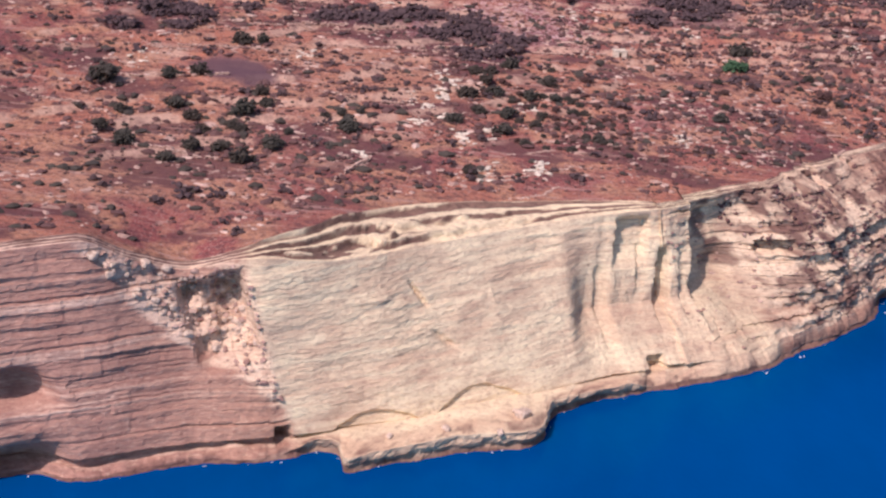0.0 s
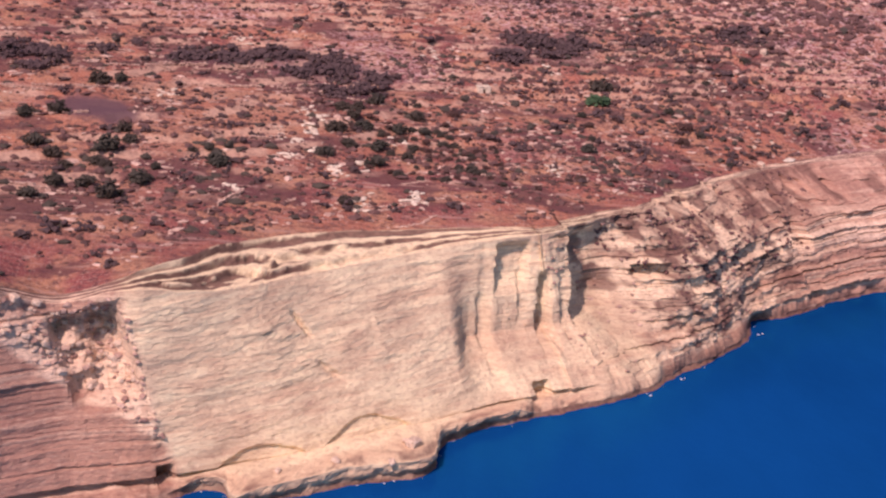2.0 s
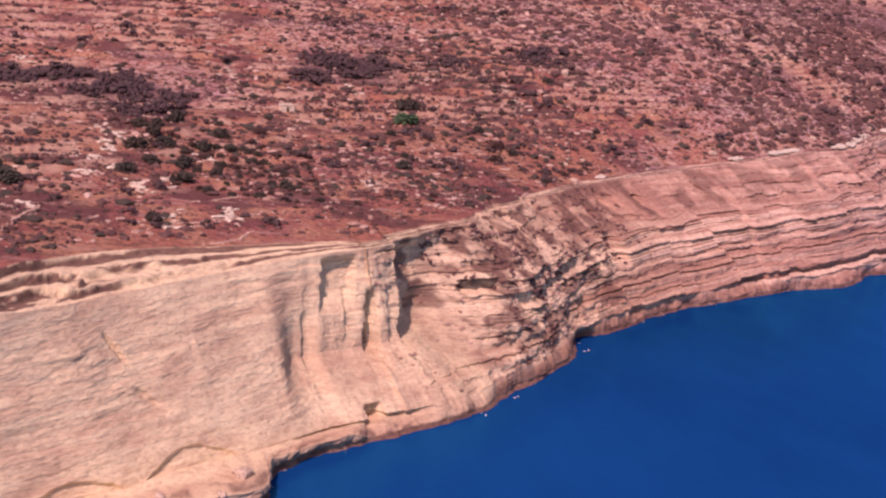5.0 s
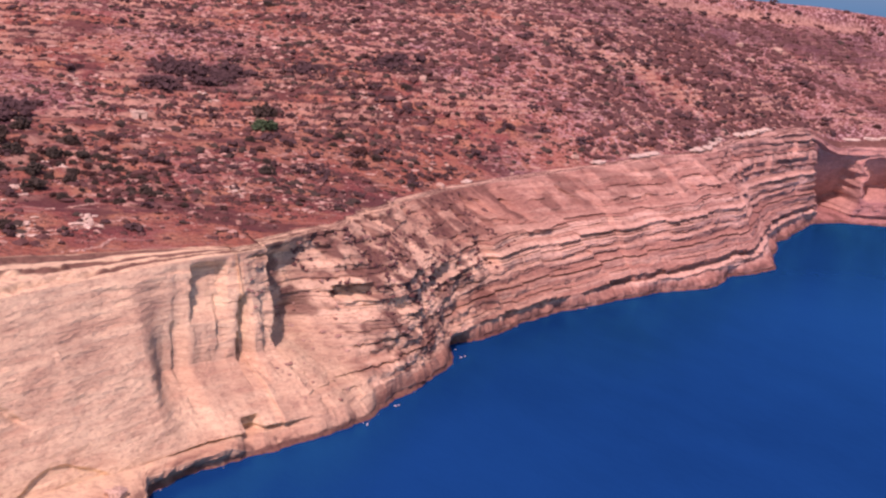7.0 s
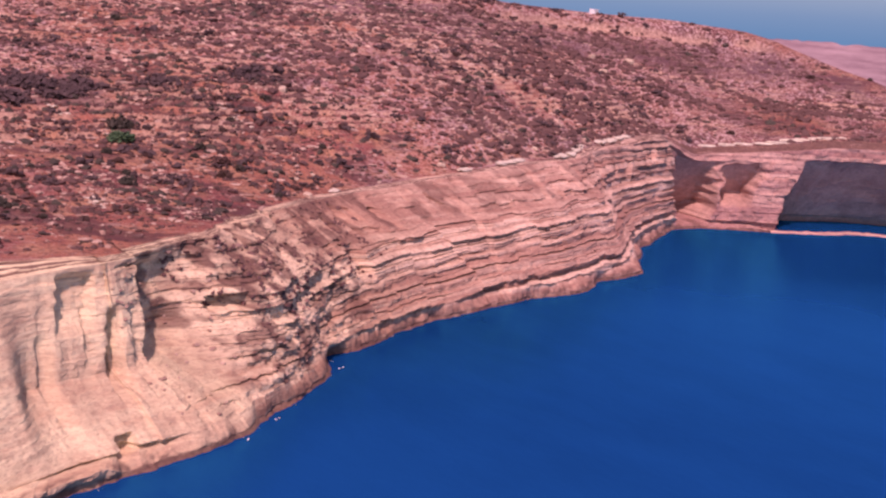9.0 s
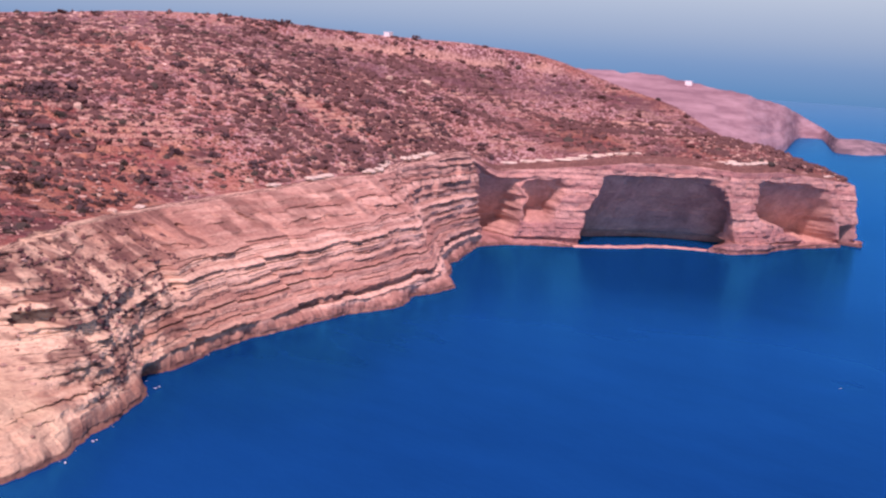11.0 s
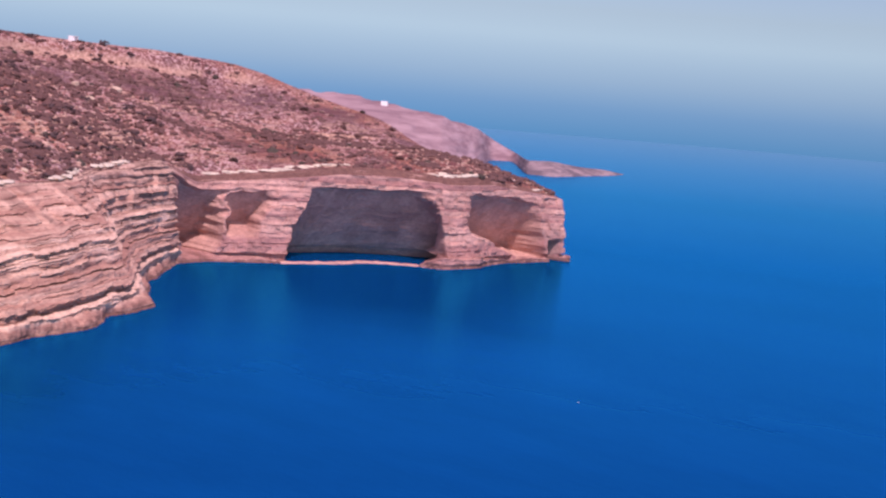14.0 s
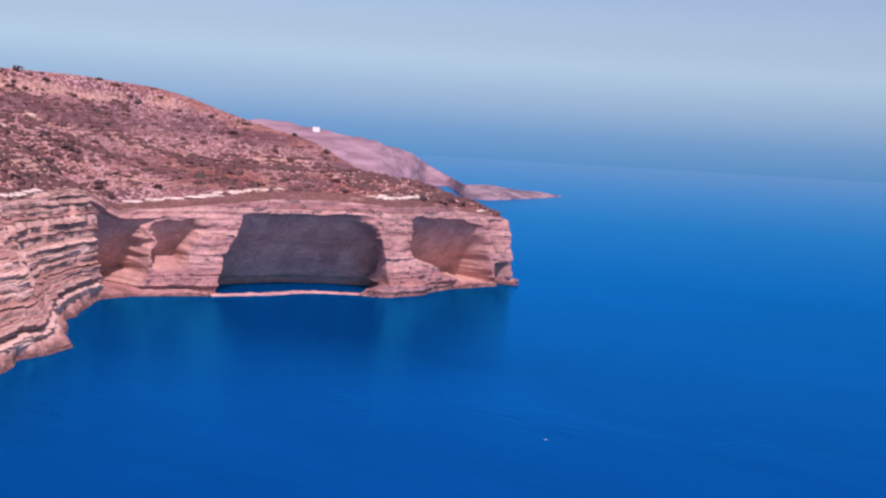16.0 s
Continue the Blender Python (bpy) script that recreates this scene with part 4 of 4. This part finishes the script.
# single bushes all over the terraces
q = spots(2600, 281, lambda x, y, uu: (uu < 0.8) * (0.06 + 0.6 * step(fbm(x / 24, y / 15, 283, 3), 0.0, 0.12)), (0.10, 0.60))
c, r = [], []
for base in q:
    size = rng.uniform(0.9, 2.0)
    for k in range(10):
        c.append(base + rng.normal(0, 1, 3) * [0.55 * size, 0.55 * size, 0] + [0, 0, rng.uniform(0.1, 0.9) * size])
        r.append(rng.uniform(0.28, 0.55) * size)
tagged(new("terrace_bushes", lumps("terrace_bushes", np.array(c), np.array(r), leaf_thicket, 18, flat=0.85, rough=0.5)), "dark dull bushes dotted over the dry terraces", "bushes", kind="stuff")
p = spots(24000, 271, lambda x, y, uu: (uu < 0.8) * (0.12 + 0.8 * step(fbm(x / 19, y / 19, 273, 3), 0.0, 0.14)), NEAR)
tagged(new("terrace_stones", lumps("terrace_stones", p, 0.3 + 1.2 * np.random.default_rng(8).uniform(0, 1, len(p)) ** 3, stone_mat, 17, flat=0.5, long=2.4)), "pale stones strewn over the terraces", "stones", kind="stuff")
p = spots(5000, 231, lambda x, y, uu: np.clip(1.6 - uu * 26, 0, 1) * (0.25 + 0.75 * step(vnoise(x / 9, y / 9, 233), 0.5, 0.75)))
tagged(new("rim_stones", lumps("rim_stones", p, 0.25 + 0.8 * np.random.default_rng(4).uniform(0, 1, len(p)) ** 2.5, stone_mat, 14, flat=0.5, long=2.0)), "pale broken stones along the cliff edge", "stones", kind="stuff")


# ---- bushes and trees ----
def part(name, me, parent, label=""):
    ob = new(name, me)
    ob.parent = parent
    return tagged(ob, label)


def crown_mesh(name, seed, material, clumps=300, height=0.75):
    """A crown of many small leafy clumps round the ends of hidden limbs, unit size."""
    rng = np.random.default_rng(seed)
    limbs = rng.normal(0, 1, (9, 3))
    limbs /= np.linalg.norm(limbs, axis=1)[:, None]
    limbs *= rng.uniform(0.35, 0.72, (9, 1))
    limbs[:, 2] = np.abs(limbs[:, 2]) * height + 0.25
    pick = rng.integers(0, 9, clumps)
    c = limbs[pick] + rng.normal(0, 0.17, (clumps, 3))
    c[:, 2] = np.maximum(c[:, 2], 0.08)
    return lumps(name, c, rng.uniform(0.06, 0.13, clumps), material, seed, flat=0.8, rough=0.5)


def trunk_mesh(seed):
    """A short tapered trunk with three limbs."""
    rng = np.random.default_rng(seed)
    bm = bmesh.new()
    for k in range(4):
        a = rng.uniform(0, 6.28)
        lean_to = Vector((0, 0, 1)) if k == 0 else Vector((math.cos(a) * 0.8, math.sin(a) * 0.8, 0.7)).normalized()
        base, length = Vector((0, 0, -0.12 if k == 0 else 0.14)), 0.42 if k == 0 else 0.45
        m = Matrix.Translation(base + lean_to * length / 2) @ lean_to.to_track_quat("Z", "Y").to_matrix().to_4x4()
        bmesh.ops.create_cone(bm, cap_ends=True, segments=7, radius1=0.075 if k == 0 else 0.045, radius2=0.05 if k == 0 else 0.015, depth=length, matrix=m)
    me = bpy.data.meshes.new("trunk")
    bm.to_mesh(me)
    bm.free()
    me.materials.append(bark)
    return me


def tree(name, seed, material, label, category, height=0.75):
    root = new(name)
    part("trunk", trunk_mesh(seed), root)
    part("crown", crown_mesh("crown", seed, material, height=height), root)
    return tagged(root, label, category)


def plant(proto, x, y, r, turn, first):
    m = Matrix.Translation(on_land(x, y, 0.15)) @ Matrix.Rotation(turn, 4, "Z")
    if first:
        proto.matrix_basis = m @ Matrix.Scale(r, 4)
        return proto
    ob = copy_thing(proto, m)
    ob.scale = (r, r, r * 0.9)
    return ob


TERRACE_TREES = [(-116, 562, 4.3), (-108, 565, 3.1), (-153, 491, 5.5), (-132, 504, 3.5), (-122, 508, 3.7), (-123, 472, 4.1), (-114, 462, 3.0), (-140, 462, 2.8), (-141, 442, 2.9), (-130, 431, 4.1), (-98, 470, 4.4), (-99, 458, 2.7), (-95, 454, 2.3), (-95, 492, 2.9), (-91, 483, 3.1), (-107, 450, 2.5), (-106, 432, 3.4), (-97, 434, 3.2), (-81, 440, 4.1), (-88, 422, 4.0), (-112, 417, 3.1), (-69, 474, 1.8), (-64, 477, 2.2), (-58, 481, 2.0), (-60, 463, 3.9), (-79, 453, 1.9)]
RAVINE_TREES = [(-20, 550, 3.2), (-14, 553, 3.0), (-6, 566, 3.5), (-23, 487, 2.9), (-21, 518, 3.8), (-14, 538, 3.1), (-4, 500, 3.5), (-15, 501, 2.9), (-24, 484, 2.6), (-6, 479, 3.6), (2, 473, 2.0), (10, 544, 2.9), (12, 527, 2.8), (-11, 522, 3.4), (2, 527, 3.3), (19, 515, 2.6), (5, 493, 2.5)]
SLOPE_BUSHES = [(123, 598, 2.8), (122, 563, 3.3), (132, 576, 2.7), (83, 568, 2.6), (81, 549, 2.3), (126, 582, 3.7), (148, 640, 2.7), (140, 625, 2.4), (117, 586, 2.2), (97, 579, 2.2), (172, 666, 3.4), (28, 503, 2.5), (28, 484, 3.4), (25, 556, 3.0), (139, 549, 1.9), (152, 566, 2.2), (182, 616, 2.4), (200, 640, 2.5)]
protos = [tree("carob_tree", 301 + i, leaf_dark, "dark green rounded carob tree on a dry terrace", "tree") for i in range(3)]
for o in protos:
    o["group"] = "trees on the terraces"
used = set()
for i, (x, y, r) in enumerate(TERRACE_TREES + RAVINE_TREES):
    plant(protos[i % 3], x, y, r * 1.3, i * 1.7, (i % 3) not in used)
    used.add(i % 3)
low = [tree("bush", 321 + i, leaf_dry if i else leaf_dark, "low dull green bush on the open slope", "bush", 0.5) for i in range(2)]
for o in low:
    o["group"] = "bushes on the slope"
extra = spots(900, 241, lambda x, y, uu: 0.16 * step(fbm(x / 70, y / 70, 243, 3), -0.05, 0.15))
rng = np.random.default_rng(17)
ravine = [(5 + 30 * rng.normal(0, 0.5), 515 + 44 * rng.normal(0, 0.5), rng.uniform(1.3, 2.6)) for _ in range(60)]
orchard = [(8 + 5.2 * i + rng.normal(0, 0.6), 470 + 6.5 * j + 1.6 * i + rng.normal(0, 0.6), rng.uniform(1.1, 1.7)) for j in range(6) for i in range(7) if rng.uniform() < 0.85]
places = SLOPE_BUSHES + ravine + orchard + [(q[0], q[1], rng.uniform(1.6, 3.6)) for q in extra]
for i, (x, y, r) in enumerate(places):
    plant(low[i % 2], x, y, r * 1.15, i * 2.3, i < 2)
green = tree("fig_tree", 341, leaf_green, "bright green spreading fig tree on the brown slope", "tree", 0.45)
plant(green, 92, 601, 7.5, 0.4, True)
green.scale.z *= 0.6
dull = tree("carob_tree", 342, leaf_dark, "dark carob tree behind the bright green tree", "tree")
plant(dull, 96, 622, 6.0, 1.1, True)


# ---- dry-stone walls ----
def stone_wall(points, height, width, seed, material, label, name="dry_stone_wall", category="wall"):
    """A low wall of fitted rough stones along a line on the land."""
    line = resampled(points, max(3, int(np.linalg.norm(np.diff(np.array(points, float), axis=0), axis=1).sum() / 0.55)))
    rng = np.random.default_rng(seed)
    c, r = [], []
    sway, broken = 1.6 * fbm(np.arange(len(line)) / 14, seed, 411, 3), fbm(np.arange(len(line)) / 9, seed, 412, 3)
    for k, (x, y) in enumerate(line):
        if broken[k] < -0.07 and 0 < k < len(line) - 1:
            continue
        y = y + 2.5 * sway[k]
        x, y, z = on_land(x, y)
        for course in range(max(1, int(height / 0.5))):
            c.append((x + rng.normal(0, 0.12), y + rng.normal(0, 0.45), z + 0.10 + course * 0.5))
            r.append(rng.uniform(0.34, 0.55) * width)
    return tagged(new(name, lumps(name, np.array(c), np.array(r), material, seed, flat=0.7, rough=0.25, long=1.4)), label, category, "old terrace walls")


W_LABEL = "weathered pale dry-stone terrace wall on the hillside"
for i, (line, hh) in enumerate((
        ([(-57, 416), (-53, 428), (-49, 439)], 1.6), ([(-36, 432), (-30, 443), (-23, 454)], 0.8),
        ([(-12, 440), (2, 447), (19, 458)], 0.8), ([(-4, 460), (10, 468), (26, 472)], 0.6),
        ([(3, 476), (12, 483), (21, 485)], 0.6), ([(1, 491), (11, 496), (15, 501)], 0.6), ([(-6, 438), (7, 448), (17, 455)], 0.6), ([(-2, 425), (9, 431), (14, 440)], 0.6),
        ([(-45, 587), (-28, 590), (-8, 595)], 1.5), ([(-107, 602), (-80, 608), (-54, 616)], 1.5), ([(-24, 599), (-12, 599), (38, 602)], 1.4),
        ([(108, 681), (130, 684), (157, 686)], 1.5), ([(115, 672), (136, 675), (158, 677)], 1.3), ([(-75, 500), (-60, 497), (-44, 500)], 1.2),
        ([(-46, 703), (-36, 718), (-27, 732)], 1.4), ([(31, 694), (42, 706), (50, 718)], 1.4), ([(-150, 500), (-130, 505), (-112, 512)], 1.3), ([(-160, 545), (-120, 552), (-85, 556)], 1.4),
        ([(-140, 432), (-118, 428), (-96, 424)], 1.2), ([(-60, 580), (-35, 580), (-11, 571)], 1.2), ([(-176, 537), (-159, 545), (-135, 541)], 1.4), ([(-174, 576), (-153, 579), (-133, 581)], 1.4), ([(-120, 592), (-100, 601), (-78, 603)], 1.4), ([(-168, 512), (-158, 519), (-147, 514)], 1.2), ([(-149, 613), (-125, 618), (-100, 620)], 1.4), ([(-98, 579), (-77, 577), (-56, 580)], 1.2), ([(40, 470), (85, 500), (130, 520)], 0.6), ([(-185, 470), (-160, 466), (-140, 462)], 1.2))):
    stone_wall(line, hh, 1.0, 400 + i, stone_mat, W_LABEL)


r_ = np.random.default_rng(700)
c, r = [], []
for x, y, n, sp in [(-41, 507, 8, 5), (-26, 491, 12, 4), (-20, 472, 12, 4), (-10, 446, 14, 4), (7, 454, 14, 4), (-53, 442, 8, 3), (-33, 545, 10, 4), (-29, 532, 10, 4), (-31, 516, 12, 4), (-35, 500, 9, 3), (-36, 482, 8, 3), (-10, 480, 9, 4), (2, 512, 8, 4), (-90, 560, 8, 4), (-150, 530, 9, 5), (60, 500, 8, 5), (75, 640, 9, 6), (20, 660, 9, 6), (-70, 660, 9, 6), (150, 640, 10, 6)]:
    for k in range(2 * n):
        px, py = x + r_.normal(0, sp * 0.45), y + r_.normal(0, sp)
        c.append(on_land(px, py, -0.05))
        r.append(0.3 + 1.2 * r_.uniform(0, 1) ** 2)
tagged(new("bare_rock", lumps("bare_rock", np.array(c), np.array(r), stone_bright, 701, flat=0.4, rough=0.35, long=2.4)), "pale bare rock knobs breaking the dry soil", "rock", kind="stuff")


# ---- boulders ----
def boulder_mesh(seed, material):
    """A rough angular block with worn corners, unit size."""
    rng = np.random.default_rng(seed)
    vs, fs = ICO[2]
    p = np.sign(vs) * np.abs(vs) ** 0.55
    p = p * [1.0, 0.75, 0.6] * (1 + rng.uniform(-0.13, 0.13, (len(vs), 1)))
    return tri_mesh("boulder", p, fs, material)


b_protos = [boulder_mesh(500 + i, stone_gully) for i in range(4)]


def boulder(x, y, z, r, i, label):
    ob = new("boulder", b_protos[i % 4])
    ob.matrix_basis = Matrix.Translation((x, y, z)) @ Euler((0.3 * math.sin(i * 5.1), 0.3 * math.cos(i * 3.7), i * 2.4)).to_matrix().to_4x4() @ Matrix.Scale(r, 4)
    return tagged(ob, label, "boulder", "fallen boulders")


def on_rock(x, y, z_lo=-10, z_hi=200):
    """The highest rock of the ribbon round a place."""
    d = (ribbon[..., 0] - x) ** 2 + (ribbon[..., 1] - y) ** 2
    near = d < 1.6
    zs = ribbon[..., 2][near & (ribbon[..., 2] > z_lo) & (ribbon[..., 2] < z_hi)]
    return float(zs.max()) if len(zs) else on_land(x, y).z


b_r = np.random.default_rng(88)
for i in range(76):
    up = b_r.uniform(0.36, 1.0) ** 0.7
    at = 26 + int(up * (FACE - 1)), int(np.argmax(cx >= b_r.uniform(-60 - 58 * (up - 0.25), -57 - 11 * up)))
    r = 0.4 + 1.3 * b_r.uniform(0, 1) ** 2
    boulder(*ribbon[at], r, i, "pale weathered boulder fallen in the cliff gully")
for i, (x, y, r) in enumerate([(6, 355, 2.4), (4, 357, 1.1), (-15, 343, 1.3), (0, 344, 1.2), (-30, 337, 1.0)]):
    boulder(x, y, on_rock(x, y, -1, 12) + 0.3 * r, r, i + 3, "rough block lying on the pale sea ledge")
for i, (x, y, r) in enumerate([(155, 561, 1.7), (156, 577, 1.1), (197, 588, 1.0), (237, 611, 1.9), (300, 638, 1.6), (166, 585, 1.0), (246, 622, 1.2), (485, 886, 2.6), (474, 853, 3.0), (507, 873, 3.0), (184, 676, 2.2)]):
    boulder(*on_land(x, y, -0.2 * r), r, i + 1, "bright pale boulder standing out on the dry slope")
k_r = np.random.default_rng(77)
pick_c = np.where((cx > 62) & (cx < 140))[0]
sel = k_r.choice(pick_c, 330)
row = k_r.integers(28, 28 + FACE - 10, 330)
tagged(new("bay_rubble", lumps("bay_rubble", ribbon[row, sel], 0.2 + 0.8 * k_r.uniform(0, 1, 330) ** 2, stone_red, 91, rough=0.45)), "broken reddish rubble caught on the bay cliff", "rubble", kind="stuff")
sel = k_r.choice(np.where((cx > -106) & (cx < -58))[0], 900)
row = k_r.integers(28, 28 + FACE - 3, 900)
lies = gully[row - 27, sel] > 0.6
sel, row = sel[lies], row[lies]
tagged(new("gully_rubble", lumps("gully_rubble", ribbon[row, sel], 0.25 + 0.9 * k_r.uniform(0, 1, len(sel)) ** 2, stone_red, 92, rough=0.45)), "broken pale rubble filling the cliff gully", "rubble", kind="stuff")

# dark scrub rooted in the crumbling faces
sel = k_r.choice(np.where((cx > 92) & (cx < 190))[0], 1100)
row = k_r.integers(28 + int(0.35 * FACE), 28 + FACE - 4, 1100)
grow = (fbm(run[sel] / 11, face_z[row - 27, sel] / 8, 130, 3) > 0.03 + 0.10 * step(cx[sel], 190, 300))
sel, row = sel[grow], row[grow]
tagged(new("cliff_scrub", lumps("cliff_scrub", ribbon[row, sel], 0.25 + 0.75 * k_r.uniform(0, 1, len(sel)) ** 2, leaf_plum, 93, flat=0.8, rough=0.5)), "brown scrub rooted in cracks of the cliff face", "scrub", kind="stuff")

# pale slabs at the rim of the long cliff and the point beyond it
RIM_SLABS = [(196, 6, 3, 0, 0.9), (262, 9, 4, 0, 0.9), (290, 15, 4, 0, 1.0), (301, 14, 4, 1, 1.0), (336, 14, 5, 0, 1.0)]
RIM_SLABS += [(348 + 9 * k, 17 - 4 * (k % 2), 4.5, k % 3, 1.3 - 0.2 * (k % 2)) for k in range(3)] + [(384 + 8 * k, 16, 5, 0.5 * k, 1.4 - 0.3 * (k % 2)) for k in range(4)]
RIM_SLABS += [(462 + 9 * k, 14 - 3 * (k % 2), 3, 1 + 0.6 * (k % 3), 1.2) for k in range(5)] + [(508 + 8.5 * k, 13 - 4 * (k % 3), 3.2, 8 + 0.8 * (k % 3), 1.5 - 0.3 * (k % 2)) for k in range(10)]
RIM_SLABS += [(590 + 9 * k, 14 - 3 * (k % 3), 3.6, 1 + 0.8 * (k % 2), 1.6 - 0.3 * (k % 3)) for k in range(12)]
for i, (at_x, w, d, inset, thick) in enumerate(RIM_SLABS):
    c = int(np.argmax(cx >= at_x))
    vs, fs = ICO[2]
    rr = np.random.default_rng(600 + i)
    q = np.sign(vs) * np.abs(vs) ** 0.6 * (1 + rr.uniform(-0.32, 0.32, (len(vs), 1))) * [w / 2, d / 2, thick / 2] + [0, 0, 0.25]
    ob = new("rock_slab", tri_mesh("rock_slab", q, fs, stone_bright))
    g = face_in_dir[c]
    ob.matrix_basis = Matrix.Translation((rim[c, 0] + g[0] * (d / 2 - 1 + inset), rim[c, 1] + g[1] * (d / 2 - 1 + inset), rim[c, 2] + 0.25 * thick)) @ Matrix.Rotation(math.atan2(-g[0], g[1]), 4, "Z") @ Matrix.Rotation(0.12, 4, "X")
    tagged(ob, "bright cream rock slab bared at the cliff edge", "rock", "bare slabs on the rim")


# ---- small buildings ----
def box(bm, x0, x1, y0, y1, z0, z1):
    m = Matrix.Translation(((x0 + x1) / 2, (y0 + y1) / 2, (z0 + z1) / 2)) @ Matrix.Diagonal((x1 - x0, y1 - y0, z1 - z0, 1))
    bmesh.ops.create_cube(bm, size=1.0, matrix=m)


def boxes(name, sizes, material):
    bm = bmesh.new()
    for b in sizes:
        box(bm, *b)
    bmesh.ops.bevel(bm, geom=bm.edges[:], offset=0.04, segments=1, affect="EDGES")
    me = bpy.data.meshes.new(name)
    bm.to_mesh(me)
    bm.free()
    me.materials.append(material)
    return me


def hut(name, x, y, z, w, d, hgt, turn, material, label):
    """A flat-roofed hut: four walls with a doorway and a window, and a roof slab with a low parapet."""
    root = new(name)
    t = 0.35
    part("front_wall", boxes("front_wall", [(-w / 2, -0.6, -d / 2, -d / 2 + t, -0.5, hgt), (0.4, w / 2, -d / 2, -d / 2 + t, -0.5, hgt), (-0.6, 0.4, -d / 2, -d / 2 + t, 2.0, hgt)], material), root)
    part("back_wall", boxes("back_wall", [(-w / 2, w / 2, d / 2 - t, d / 2, -0.5, hgt)], material), root)
    for sx in (-1, 1):
        part("side_wall", boxes("side_wall", [(sx * w / 2 - t / 2, sx * w / 2 + t / 2, -d / 2 + t, d / 2 - t, -0.5, hgt)], material), root)
    part("roof", boxes("roof", [(-w / 2 - 0.2, w / 2 + 0.2, -d / 2 - 0.2, d / 2 + 0.2, hgt + 0.004, hgt + 0.3)], material), root)
    part("parapet", boxes("parapet", [(-w / 2 - 0.2, w / 2 + 0.2, -d / 2 - 0.2, -d / 2, hgt + 0.304, hgt + 0.6), (-w / 2 - 0.2, w / 2 + 0.2, d / 2, d / 2 + 0.2, hgt + 0.304, hgt + 0.6)], material), root)
    root.matrix_basis = Matrix.Translation((x, y, z)) @ Matrix.Rotation(turn, 4, "Z")
    return tagged(root, label, "hut")


hut("field_hut", 41, 604, on_land(41, 604).z, 5.5, 4.0, 2.6, 0.2, stone_bright, "small pale stone field hut at the end of a track")
w_at = far[56, int(np.argmin(np.abs(f_az - 44.65)))]
hut("white_house", *w_at, 15, 9, 5.5, 0.7, whitewash, "white flat-roofed house on the far hilltop")
hut("ridge_house", *on_land(541, 980, 0.2), 6, 4.5, 2.6, 0.5, whitewash, "small white flat-roofed house on the bare ridge")

# ---- white water ----
foam = Mat("foam", 0.6).done((0.75, 0.78, 0.80))
f_rng = np.random.default_rng(61)
c, r = [(135.1, 472.5, 0.02), (137.0, 474.0, 0.02), (96.8, 426.1, 0.02), (98.1, 427.0, 0.02), (83.5, 411.0, 0.02), (360.0, 386.0, 0.02)], [0.40, 0.28, 0.3, 0.2, 0.24, 0.2]
for i in f_rng.choice(len(coast) - 200, 90):
    tip = foot[np.argmin(np.abs(foot_z[:, 0] if foot_z.shape[1] == 1 else foot_z[:, i])), i]
    at = tip - inland[i] * f_rng.uniform(0.2, 1.6)
    c.append((at[0], at[1], 0.02))
    r.append(f_rng.uniform(0.05, 0.16))
tagged(new("foam", lumps("foam", np.array(c), np.array(r), foam, 62, flat=0.06, rough=0.5, long=4.0)), "thin white foam where the sea meets the rocks", "foam", kind="stuff")
